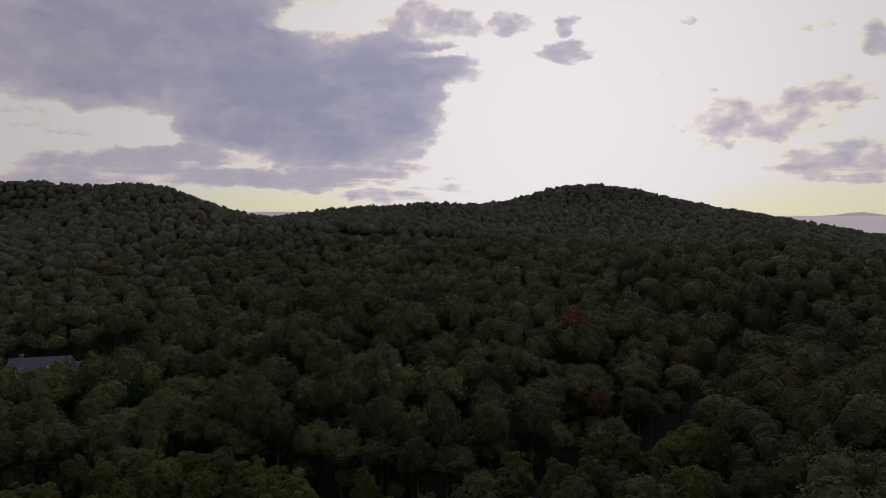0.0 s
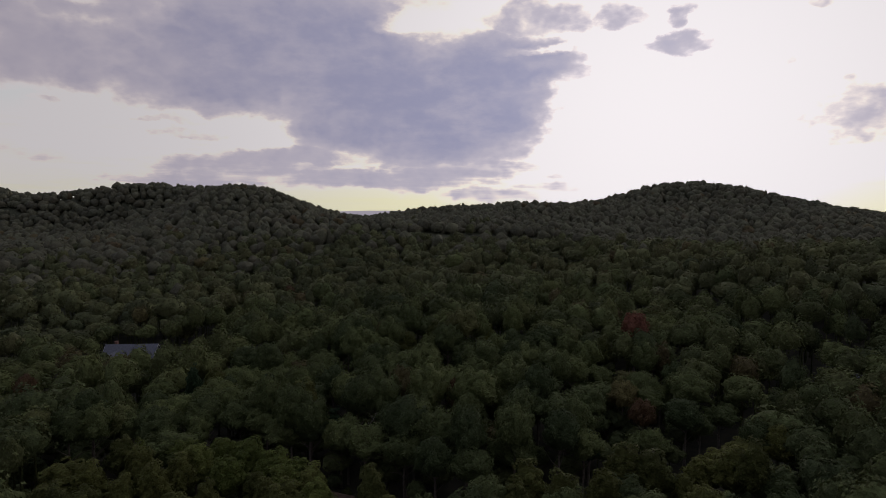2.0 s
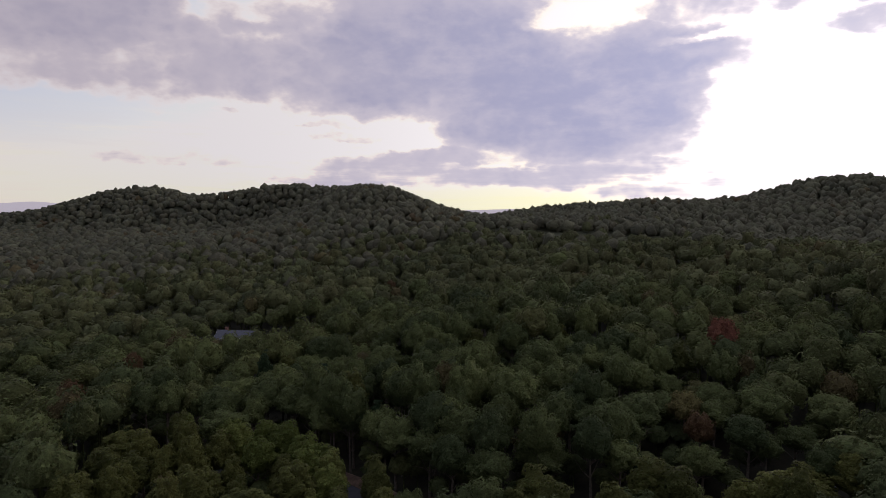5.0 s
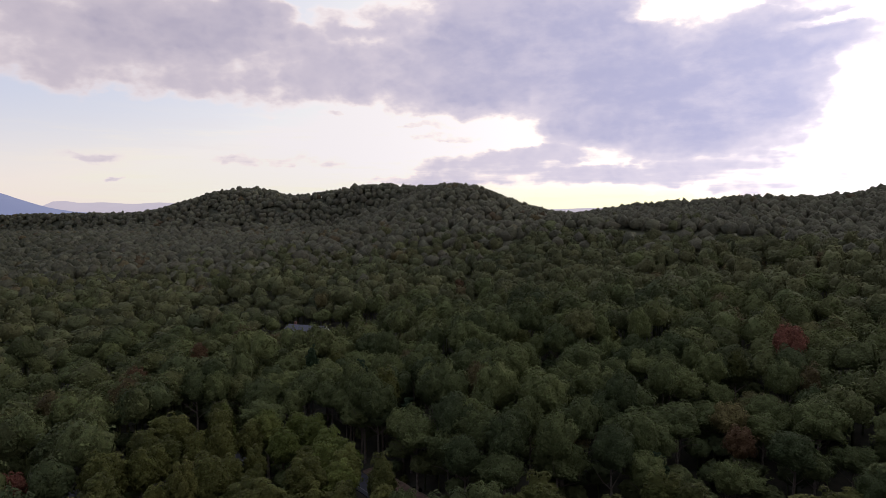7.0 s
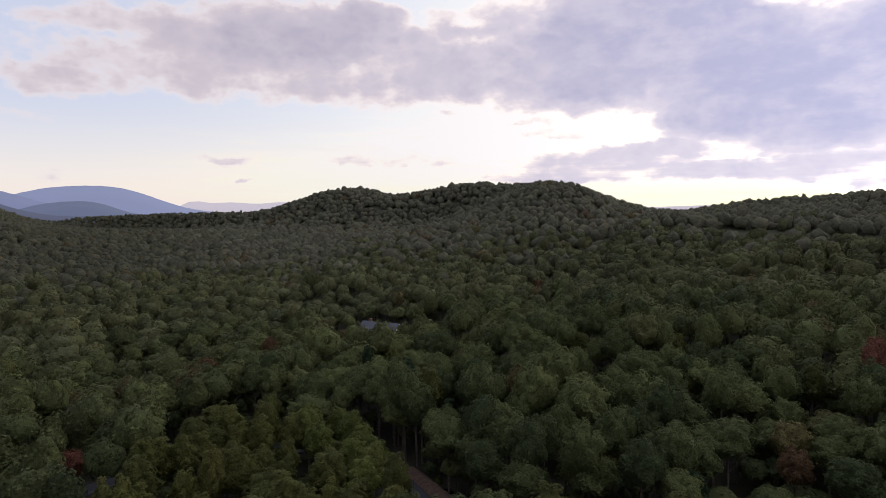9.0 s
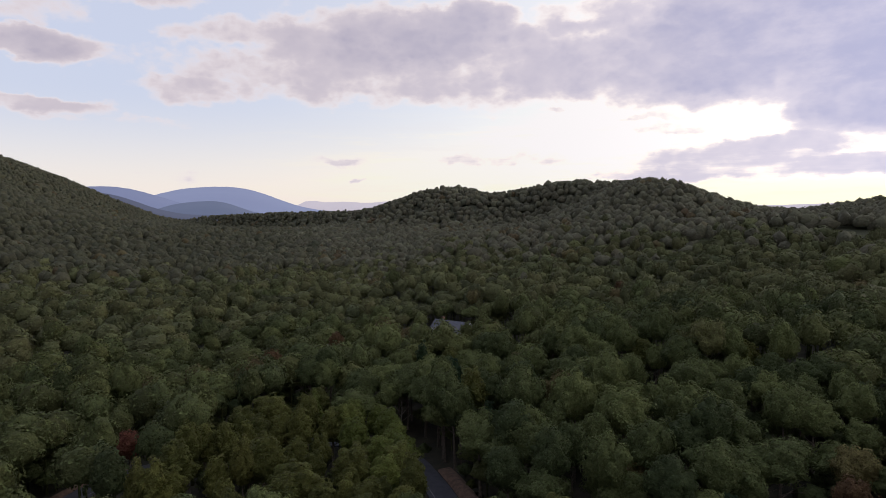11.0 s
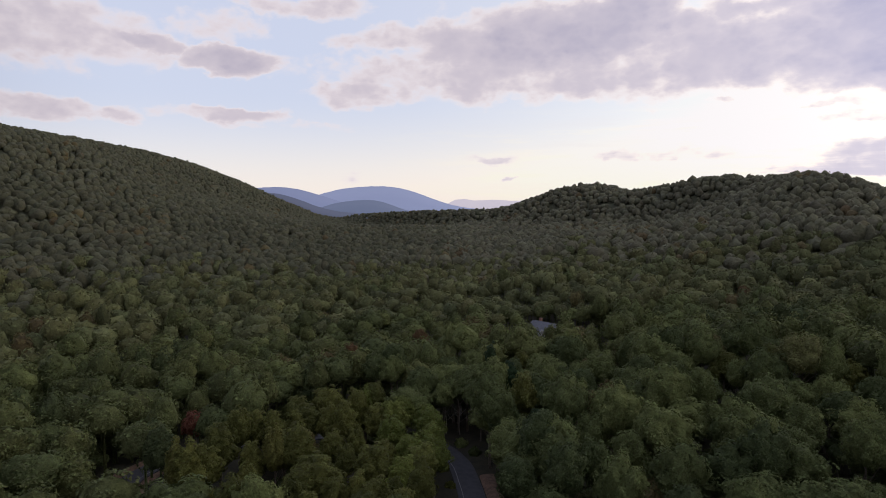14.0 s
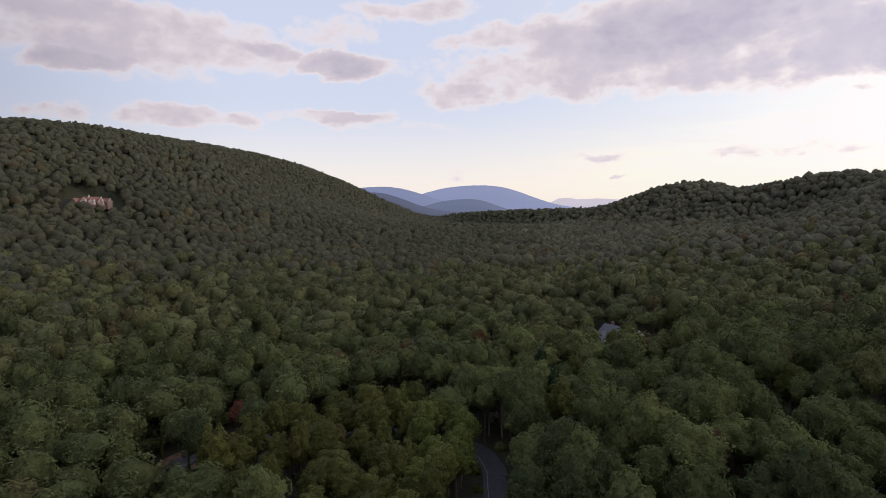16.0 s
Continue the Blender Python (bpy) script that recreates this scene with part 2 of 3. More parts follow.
LEAF = {}
for key, dark, light in (("oak", (0.055, 0.072, 0.031), (0.128, 0.148, 0.054)), ("poplar", (0.065, 0.072, 0.023), (0.116, 0.119, 0.034)),
                         ("pine", (0.022, 0.042, 0.022), (0.034, 0.055, 0.026)), ("red", (0.165, 0.066, 0.046), (0.20, 0.084, 0.056)), ("brown", (0.092, 0.056, 0.030), (0.115, 0.068, 0.036)), ("lime", (0.088, 0.108, 0.028), (0.132, 0.153, 0.040)), ("olive", (0.140, 0.122, 0.050), (0.16, 0.138, 0.056))):
    LEAF[key] = leaf_material(key + "_leaves", dark, light, True)
# aerial haze is put into these two leaf colours: paler north, greyer ridge
LEAF["hazed"] = leaf_material("haze_paled_north_oak_leaves", (0.088, 0.089, 0.060), (0.138, 0.132, 0.085), False, 0.26)
LEAF["ridge"] = leaf_material("haze_greyed_ridge_oak_leaves", (0.064, 0.067, 0.043), (0.102, 0.100, 0.061), False, 0.26)
LEAF["near"] = leaf_material("near_woodland_leaves", (0.053, 0.067, 0.030), (0.126, 0.139, 0.052), False)
# red and blue are lifted in this colour for haze over the middle woods
LEAF["mixed"] = leaf_material("mixed_woodland_leaves", (0.070, 0.079, 0.039), (0.142, 0.144, 0.063), False)
BARK = rough_material("grey_brown_bark", (0.07, 0.055, 0.042), (0.16, 0.135, 0.11), 2.5, 0.95, 0.03)
DEAD = rough_material("bleached_dead_wood", (0.15, 0.13, 0.115), (0.27, 0.24, 0.21), 3.0, 0.9, 0.02)
SOIL = rough_material("forest_floor", (0.014, 0.015, 0.009), (0.038, 0.032, 0.018), 0.35, 1.0, 0.1)
ASPHALT = rough_material("worn_asphalt", (0.030, 0.031, 0.040), (0.056, 0.056, 0.068), 0.8, 0.85, 0.01)
PAINT = rough_material("worn_road_paint", (0.10, 0.10, 0.11), (0.22, 0.22, 0.23), 2.0, 0.7)
DIRT = rough_material("red_clay_bank", (0.075, 0.046, 0.032), (0.17, 0.105, 0.072), 1.1, 1.0, 0.08)

# ---- the lie of the land ----
# hills: x, y, height, two half widths, turn in degrees
HILLS = [(-261, 534, 38.2, 57.1, 47.9, -3.8), (-382, 584.5, 42, 83.7, 36.2, 1.9), (-522, 598, 26.9, 126, 83.5, -0.6), (-646, 631, 45.7, 70, 58.3, -3.4),
         (-40.4, 654.5, 46.6, 198.9, 75.5, -13.5), (149.8, 697, 40, 75.4, 38.4, -12.6), (297.6, 674.5, 33.5, 117.7, 137.7, -9.8), (-1152.6, -8.3, 157.5, 160.6, 581, 63.8),
         (-610.8, -145, 46.1, 189.8, 295.7, 14.6), (-665, 457, 12.1, 180.9, 160, 1.2), (-175, 468, 26.6, 147, 76.9, 10.6), (48.5, 397, 11.4, 214, 112, -1.4), (-1056, 523.6, 37.8, 340, 32.3, 4.1)]
# shelves and hollows of the nearer woods: x, y, height, half width
FOLDS = [(140, 320, 10.3, 120), (-300, 360, 4.6, 80), (-20, 200, 7.1, 30), (140, 260, 6.8, 50), (-480, 160, -5.2, 80),
         (-40, 500, 5.6, 50), (40, 360, 5.4, 30), (140, 280, 5.9, 50)]
HILLS += [(x, y, h, r, r, 0.0) for x, y, h, r in FOLDS]
TREE = 17.0


def land(x, y):
    x, y = np.asarray(x, float), np.asarray(y, float)
    z = np.full(np.broadcast(x, y).shape, -0.8)
    for hx, hy, h, rx, ry, a in HILLS:
        c, s = math.cos(radians(a)), math.sin(radians(a))
        u, v = (x - hx) * c + (y - hy) * s, -(x - hx) * s + (y - hy) * c
        z = z + h * np.exp(-0.5 * ((u / rx) ** 2 + (v / ry) ** 2))
    return z


def raw_mesh(name, verts, quads=None, tris=None, smooth=True):
    me = bpy.data.meshes.new(name)
    nq, nt = (0 if quads is None else len(quads)), (0 if tris is None else len(tris))
    me.vertices.add(len(verts))
    me.vertices.foreach_set("co", np.asarray(verts, np.float32).ravel())
    loops = np.concatenate([np.asarray(a, np.int32).ravel() for a, n in ((quads, nq), (tris, nt)) if n])
    me.loops.add(len(loops))
    me.loops.foreach_set("vertex_index", loops)
    me.polygons.add(nq + nt)
    me.polygons.foreach_set("loop_start", np.concatenate([np.arange(nq) * 4, nq * 4 + np.arange(nt) * 3]).astype(np.int32))
    me.update(calc_edges=True)
    me.polygons.foreach_set("use_smooth", np.full(nq + nt, smooth))
    me.validate()
    return me


def grid_faces(rows, cols, wrap=False):
    i, j = np.meshgrid(np.arange(rows - 1), np.arange(cols if wrap else cols - 1), indexing="ij")
    k = (j + 1) % cols
    return np.stack([i * cols + j, i * cols + k, (i + 1) * cols + k, (i + 1) * cols + j], -1).reshape(-1, 4)


# one sheet of ground, fine near the road and coarse far off
rad = np.concatenate([np.linspace(2, 240, 60), np.linspace(248, 1600, 80), np.geomspace(1650, 4950, 20)])
turn = np.linspace(0, 2 * np.pi, 160, endpoint=False)
gx, gy = -20 + rad[:, None] * np.sin(turn), 115 + rad[:, None] * np.cos(turn)
gv = np.stack([gx, gy, land(gx, gy)], -1).reshape(-1, 3)
ground = new("ground", raw_mesh("ground", gv, grid_faces(len(rad), 160, True), np.stack([np.zeros(158, int), np.arange(1, 159), np.arange(2, 160)], -1)))
ground.data.materials.append(SOIL)
tagged(ground, "dark leaf-littered forest floor over rolling hills", "ground", kind="structure")

ROAD = [(235, 215), (180, 210), (125, 203), (92, 188), (68, 158), (45, 130), (22, 113), (2, 105), (-16, 108.0), (-31, 113.0), (-44, 116.3), (-57, 114.5), (-70, 101), (-77, 82), (-76, 62), (-66, 50), (-50, 49), (-28, 46), (10, 36), (60, 10)]


def smooth_line(pts, n=14):
    p = np.array([(2 * pts[0][0] - pts[1][0], 2 * pts[0][1] - pts[1][1])] + pts + [(2 * pts[-1][0] - pts[-2][0], 2 * pts[-1][1] - pts[-2][1])], float)
    out = []
    for i in range(1, len(p) - 2):
        for t in np.linspace(0, 1, n, endpoint=False):
            a, b, c, d = p[i - 1:i + 3]
            out.append(0.5 * (2 * b + (c - a) * t + (2 * a - 5 * b + 4 * c - d) * t * t + (3 * b - a - 3 * c + d) * t ** 3))
    return np.array(out + [p[-2]])


def ribbon(name, line, lo, hi, up, mat, cols=5, crown=0.0):
    d = np.gradient(line, axis=0)
    d /= np.linalg.norm(d, axis=1)[:, None]
    side = np.stack([d[:, 1], -d[:, 0]], -1)
    w = np.linspace(lo, hi, cols)
    xy = line[:, None] + side[:, None] * w[:, None]
    mid = land(line[:, 0], line[:, 1])[:, None] + up + crown * (1 - (np.abs(w) / max(abs(lo), abs(hi))) ** 2)
    v = np.concatenate([xy, mid[..., None]], -1)
    under = v.copy()
    under[..., 2] -= 0.3
    n, (r, c) = v.shape[0] * v.shape[1], v.shape[:2]
    top = grid_faces(r, c)
    rim = np.concatenate([np.arange(c), np.arange(1, r) * c + c - 1, (r - 1) * c + np.arange(c - 2, -1, -1), np.arange(r - 2, 0, -1) * c])
    nx = np.roll(rim, -1)
    walls = np.stack([rim, nx, nx + n, rim + n], -1)
    ob = new(name, raw_mesh(name, np.concatenate([v.reshape(-1, 3), under.reshape(-1, 3)]), np.concatenate([top, walls]), smooth=False))
    ob.data.materials.append(mat)
    return ob


road_line = smooth_line(ROAD)
tagged(ribbon("road", road_line, -2.6, 2.6, 0.18, ASPHALT, crown=0.05), "narrow winding asphalt road through the woods", "road", kind="structure")
for nm, lo, hi in (("edge_line", -1.75, -1.6),):
    tagged(ribbon(nm, road_line, lo, hi, 0.215, PAINT, 2), "worn pale painted line along the road edge", "road line", kind="structure")

# ---- trees ----
rng = np.random.default_rng(5)
_p = (1 + 5 ** 0.5) / 2
ICO_V = np.array([(-1, _p, 0), (1, _p, 0), (-1, -_p, 0), (1, -_p, 0), (0, -1, _p), (0, 1, _p), (0, -1, -_p), (0, 1, -_p), (_p, 0, -1), (_p, 0, 1), (-_p, 0, -1), (-_p, 0, 1)]) / math.sqrt(1 + _p * _p)
ICO_F = np.array([(0, 11, 5), (0, 5, 1), (0, 1, 7), (0, 7, 10), (0, 10, 11), (1, 5, 9), (5, 11, 4), (11, 10, 2), (10, 7, 6), (7, 1, 8), (3, 9, 4), (3, 4, 2), (3, 2, 6), (3, 6, 8), (3, 8, 9), (4, 9, 5), (2, 4, 11), (6, 2, 10), (8, 6, 7), (9, 8, 1)])


def unit(v):
    return v / np.maximum(np.linalg.norm(v, axis=-1, keepdims=True), 1e-9)


def finer(v, f):
    """Each triangle of a ball split in four."""
    mid, vs, fs = {}, list(map(tuple, v)), []

    def half(i, j):
        key = (min(i, j), max(i, j))
        if key not in mid:
            m = (np.array(vs[i]) + np.array(vs[j])) / 2
            mid[key] = len(vs)
            vs.append(tuple(m / np.linalg.norm(m)))
        return mid[key]
    for i, j, k in f:
        p, q, r = half(i, j), half(j, k), half(k, i)
        fs += [(i, p, r), (p, j, q), (r, q, k), (p, q, r)]
    return np.array(vs), np.array(fs)


def upper(v, f, lowest):
    """The part of a ball above a height, without loose points."""
    f = f[v[f].mean(1)[:, 2] > lowest]
    used, flat_ = np.unique(f, return_inverse=True)
    return v[used], flat_.reshape(-1, 3)


BALLS = [(ICO_V, ICO_F)]
for _ in range(3):
    BALLS.append(finer(*BALLS[-1]))
BALLS = [upper(v, f, lowest) for (v, f), lowest in zip(BALLS, (-0.62, -0.35, -0.75, -0.62))]


def crown_shape(kind, level, boughs, leaves, leaf, tall=17.0, wide=5.0):
    """Triangles of one crown: a closed body of rounded boughs, clad in leaf sprays that stand in tufts."""
    deep = wide * {"oak": 1.02, "poplar": 1.55, "pine": 2.3}[kind]
    axes = np.array([wide, wide, deep])
    mid = np.array([0, 0, tall - deep])
    i = np.arange(boughs)
    up = 1 - 1.35 * (i + 0.5) / boughs + rng.uniform(-0.07, 0.07, boughs)
    ring = np.sqrt(np.maximum(0.02, 1 - up ** 2))
    if kind != "oak":  # a pointed crown draws in towards the top
        ring = 0.22 + 0.78 * np.clip(1 - up, 0, 1) ** 0.9
    a = i * 2.39996 + rng.uniform(-0.5, 0.5, boughs)
    size_b = rng.uniform(0.62, 1.3, boughs) * wide * 1.08 / math.sqrt(boughs)
    heads = np.stack([np.cos(a) * ring, np.sin(a) * ring, up], -1) * axes
    heads *= (rng.uniform(0.84, 1.10, boughs) - size_b / np.linalg.norm(heads, axis=1)).clip(0.05, 1)[:, None]

    def reach(d):
        """How far the crown's body goes along each way, and the bough that it meets."""
        b = d @ heads.T
        disc = b * b - (heads ** 2).sum(1) + size_b ** 2
        far_ = np.where(disc > 0, b + np.sqrt(np.maximum(disc, 0)), 0)
        core = 0.70 / np.linalg.norm(d / axes, axis=1)
        return np.maximum(far_.max(1), core), far_.argmax(1)

    v, tri = BALLS[level]
    v = unit(v * axes)
    out = reach(v)[0] * (1 + rng.uniform(-0.04, 0.04, len(v)))
    v = mid + v * out[:, None] * (0.94 if leaves > 100 else 1.0)
    none = np.zeros((0, 4), int)
    if not leaves:
        return v, none, tri
    d = unit(rng.normal(size=(leaves * 2, 3)) * axes + np.array([0, 0, 0.35 * deep]))
    d = d[d[:, 2] > -0.66][:leaves]
    r, on = reach(d)
    # tufts: sprays gather on raised cells of the body
    cells = unit(unit(rng.normal(size=(boughs * 8, 3))) * axes + np.array([0, 0, 0.2 * deep]))
    close = d @ cells.T
    puffy = np.clip((close.max(1) - 0.96) / 0.04, 0, 1)
    pos = mid + d * (r * (0.93 + 0.12 * puffy) * rng.uniform(0.97, 1.03, len(d)))[:, None]
    tuft = unit(pos - mid - cells[close.argmax(1)] * (r * 0.93)[:, None])
    nrm = unit(0.8 * unit(pos - mid - heads[on]) + 0.35 * tuft + np.array([0, 0, 0.2]) + rng.normal(size=d.shape) * 0.28)
    u = unit(np.cross(nrm, rng.normal(size=d.shape)))
    w = np.cross(nrm, u)
    su, sw = leaf * rng.uniform(0.65, 1.3, (len(d), 1)), leaf * rng.uniform(0.7, 1.3, (len(d), 1))
    q = np.stack([pos - u * su - w * sw * 0.55, pos + u * su - w * sw * 0.55, pos + w * sw * 1.2], 1)
    return np.vstack([v, q.reshape(-1, 3)]), none, np.vstack([tri, len(v) + np.arange(len(d) * 3).reshape(-1, 3)])


def tube(points, radii, sides=6):
    p, r = np.array(points, float), np.array(radii, float)
    a = np.linspace(0, 2 * np.pi, sides, endpoint=False)
    t = unit(np.gradient(p, axis=0))
    u = unit(np.cross(t, np.array([0.31, 0.95, 0.05])))
    w = np.cross(t, u)
    v = p[:, None] + r[:, None, None] * (u[:, None] * np.cos(a)[:, None] + w[:, None] * np.sin(a)[:, None])
    return v.reshape(-1, 3), grid_faces(len(p), sides, True)


def join(pieces):
    vs, fs, n = [], [], 0
    for v, f in pieces:
        vs.append(v)
        fs.append(f + n)
        n += len(v)
    return np.concatenate(vs), np.concatenate(fs)


def trunk_shape(tall, wide, limbs):
    r0 = 0.026 * tall / 1.7
    parts = [tube([(0, 0, -0.4), (0.05, 0, 0.5), (0.12, 0.1, tall * 0.3), (0.0, 0.25, tall * 0.6), (0.1, 0.1, tall * 0.88)], [r0 * 1.5, r0 * 1.05, r0 * 0.9, r0 * 0.55, r0 * 0.12])]
    for i in range(limbs):
        a, h = i * 2.4 + rng.uniform(-0.4, 0.4), tall * rng.uniform(0.33, 0.6)
        x, y = math.cos(a), math.sin(a)
        parts.append(tube([(0.1, 0.1, h), (x * wide * 0.35, y * wide * 0.35, h + tall * 0.08), (x * wide * 0.75, y * wide * 0.75, h + tall * rng.uniform(0.12, 0.24))], [r0 * 0.42, r0 * 0.3, r0 * 0.08], 5))
    return join(parts)


def part(name, data, mat, parent, label=""):
    ob = new(name, data)
    if not data.materials:
        data.materials.append(mat)
    ob.parent = parent
    return tagged(ob, label)


VARIANTS = {"oak": [], "poplar": [], "pine": []}
for kind, n, wide in (("oak", 8, 4.5), ("poplar", 6, 3.5), ("pine", 2, 2.6)):
    for i in range(n):
        v, q, t = crown_shape(kind, 2, 22 if kind == "oak" else 26, 2300, 0.185, 17.0, wide)
        crown = raw_mesh(kind + "_crown", v, q, t)
        tv, tq = trunk_shape(17.0, wide, 6)
        VARIANTS[kind].append((crown, raw_mesh(kind + "_trunk", tv, tq)))


def tree(kind, x, y, size, broad, leaf=None, label="", group="", which=None):
    """One tree: a trunk with its limbs, and a crown of leafy boughs."""
    crown, trunk = VARIANTS[kind][rng.integers(len(VARIANTS[kind])) if which is None else which]
    top = new({"oak": "oak_tree", "poplar": "tulip_tree", "pine": "pine_tree"}[kind])
    top.matrix_world = pose(x, y, float(land(x, y)), 0, 0, rng.uniform(0, 360)) @ Matrix.Diagonal((broad, broad, size, 1))
    part("trunk", trunk, BARK, top)
    if leaf:
        crown = crown.copy()
        crown.materials.clear()
        crown.materials.append(LEAF[leaf])
    part("crown", crown, LEAF[kind], top)
    return tagged(top, label, "tree", group)


HOUSE = (-130.5, 199.0)
LODGE = (-477.0, -73.5)
HUB = (-10.0, 122.0)
WATCH = (40.0, 35.0, 56.5)
place_rng = np.random.default_rng(11)


def stand(gap, reach):
    """Stems on a loose staggered grid."""
    n = int(reach / gap)
    i, j = np.meshgrid(np.arange(-n, n + 1), np.arange(-int(n * 1.15), int(n * 1.15) + 1))
    x = (i + 0.5 * (j % 2)) * gap + place_rng.uniform(-0.42, 0.42, i.shape) * gap
    y = j * gap * 0.88 + place_rng.uniform(-0.42, 0.42, i.shape) * gap
    return x.ravel(), y.ravel()


# large old trees near the road, closer and smaller crowns on the dry hills
tx, ty = stand(7.7, 420)
fx, fy = stand(7.9, 1500)
inner = np.hypot(tx - HUB[0], ty - HUB[1]) < 330
outer = np.hypot(fx - HUB[0], fy - HUB[1]) >= 330
tx, ty = np.concatenate([tx[inner], fx[outer]]), np.concatenate([ty[inner], fy[outer]])
ex, ey = stand(7.2, 330)


def south_of_road(x, y):
    return (y < 104) & (x < 20) & (x > -120) & (y > 0) | (x >= 20) & (y < 104 + (x - 20) * 1.25) & (y > 0) & (x < 140)


young = south_of_road(ex, ey)
old = ~south_of_road(tx, ty)
tx, ty = np.concatenate([tx[old], ex[young]]), np.concatenate([ty[old], ey[young]])
far_from = np.hypot(tx - WATCH[0], ty - WATCH[1])
bearing = np.degrees(np.arctan2(tx - WATCH[0], ty - WATCH[1]))
keep = (far_from < 1500) & ((bearing > -122) & (bearing < 48) | (far_from < 200))


def off_line(line, gap):
    d = np.full(len(tx), 1e9)
    for p in line[::2]:
        d = np.minimum(d, np.hypot(tx - p[0], ty - p[1]))
    return d > gap


keep &= off_line(road_line, 3.7)


def off_lane(ax, ay, bx_, by_, gap):
    dx, dy = bx_ - ax, by_ - ay
    f = np.clip(((tx - ax) * dx + (ty - ay) * dy) / (dx * dx + dy * dy), 0, 1)
    return np.hypot(tx - ax - f * dx, ty - ay - f * dy) > gap


# the verge is open at two bends
keep &= off_lane(-47, 116.5, -14, 107.0, 5.8) & off_lane(-63, 47.5, -54, 49, 2.8) & off_lane(-62, 64, -52, 64, 2.5)
hx, hy = tx - HOUSE[0], ty - HOUSE[1]
keep &= (np.hypot(hx, hy) > 12.5) & (np.hypot(hx - 8, hy + 9) > 8) & (np.hypot(hx - 10, hy) > 8)
keep &= ~((np.abs(tx - LODGE[0]) < 26) & (np.abs(ty - LODGE[1]) < 26) & (np.hypot(tx - LODGE[0], ty - LODGE[1]) < 22))
SPECIAL = [("oak", 41, 192, 1.24, 0.8, "red"), ("oak", 33, 150, 0.88, 0.7, "olive"), ("oak", 36, 140, 0.84, 0.6, "brown"), ("oak", -65, 63.6, 0.82, 0.5, "red"), ("oak", -105, 278, 0.98, 0.55, "brown"),
           ("oak", -400, 48, 1.0, 0.7, "brown"), ("oak", -104, 110, 0.95, 0.6, "brown"), ("oak", -115, 137, 0.92, 0.6, "brown"), ("oak", -6, 143, 0.93, 0.42, "brown")]
for x, y in ((-46, 110), (-39, 108), (-32, 105), (-26, 102), (-53, 107), (-47, 103), (-40, 100), (-18, 99)):
    keep &= np.hypot(tx - x, ty - y) > 3.6
for _, x, y, _, _, _ in SPECIAL:
    keep &= np.hypot(tx - x, ty - y) > 5.0
tx, ty, far_from, bearing = tx[keep], ty[keep], far_from[keep], bearing[keep]
tz = land(tx, ty)
# leave out what lies behind the hills
ss = np.linspace(0.1, 0.96, 44)
px = WATCH[0] + (tx - WATCH[0])[:, None] * ss
py = WATCH[1] + (ty - WATCH[1])[:, None] * ss
block = ((land(px, py) + TREE - 5 - WATCH[2]) / (far_from[:, None] * ss)).max(1)
seen = ((tz + TREE + 4 - WATCH[2]) / far_from > block - 0.013) | (far_from < 250)
tx, ty, tz, far_from = tx[seen], ty[seen], tz[seen], far_from[seen]
thin = (np.hypot(tx - HUB[0], ty - HUB[1]) < 620) | (place_rng.random(len(tx)) < 0.74)
tx, ty, tz, far_from = tx[thin], ty[thin], tz[thin], far_from[thin]
hub = np.hypot(tx - HUB[0], ty - HUB[1])
distant = np.clip((hub - 190) / 200, 0, 1)
mean_tint = np.clip(0.5 + 0.225 * place_rng.normal(size=len(tx)), 0, 1)
size = np.clip(1.0 + (0.14 - 0.09 * distant) * place_rng.normal(size=len(tx)), 0.72, 1.22) * (1 + 0.05 * distant)
broad = np.clip(1.0 + 0.20 * place_rng.normal(size=len(tx)), 0.66, 1.5)
swell = np.array([noise.noise(Vector((x / 38.0, y / 38.0, 2.0))) for x, y in zip(tx, ty)])
size *= 1.0 + (0.20 - 0.15 * distant) * swell
broad *= 1 - 0.06 * distant
patch = np.array([noise.noise(Vector((x / 70.0, y / 70.0, 9.0))) for x, y in zip(tx, ty)])
mean_tint = np.clip(mean_tint + 0.30 * patch, 0, 1)
# lower growth: on thin soil, and before the two houses, so that their roofs clear the trees
for x, y, r, f in ((-155, 165, 55, 0.82), (-120, 98, 32, 0.80), (42, 145, 26, 0.82), (HOUSE[0] + 15, HOUSE[1] - 18, 19, 0.62), (HOUSE[0] + 25, HOUSE[1] - 12, 21, 0.60), (LODGE[0] + 45, LODGE[1] + 12, 42, 0.72)):
    size[np.hypot(tx - x, ty - y) < r] *= f
spin = place_rng.uniform(0, 2 * np.pi, len(tx))

# sight lines along two stretches of the road stay open
open_way = off_lane(-20, 108, 5, 93, 3.8) & off_lane(-60, 48, -20, 56, 2.0)
tx, ty, tz, hub, distant, mean_tint, size, broad, spin = (a[open_way] for a in (tx, ty, tz, hub, distant, mean_tint, size, broad, spin))
# south of the road stand younger tulip trees, north of it broad oaks
south = south_of_road(tx, ty)
order = np.argsort(hub)
near = order[:280]
rest = order[280:]
for i in near:
    k = ("poplar" if place_rng.random() < 0.62 else "oak") if south[i] else ("oak" if place_rng.random() < 0.93 else "poplar")
    if south[i] and math.hypot(tx[i] + 40, ty[i] - 92) < 32:
        k = "poplar"
    elif place_rng.random() < 0.02:
        k = "pine"
    tree(k, tx[i], ty[i], size[i] * (0.88 if k == "poplar" else 1.0), broad[i], None,
         {"oak": "broad oak with dark green rounded leafy crown", "poplar": "tulip tree with yellow-green pointed leafy crown", "pine": "slim dark pine among the broadleaf trees"}[k], k + " trees of the near wood")
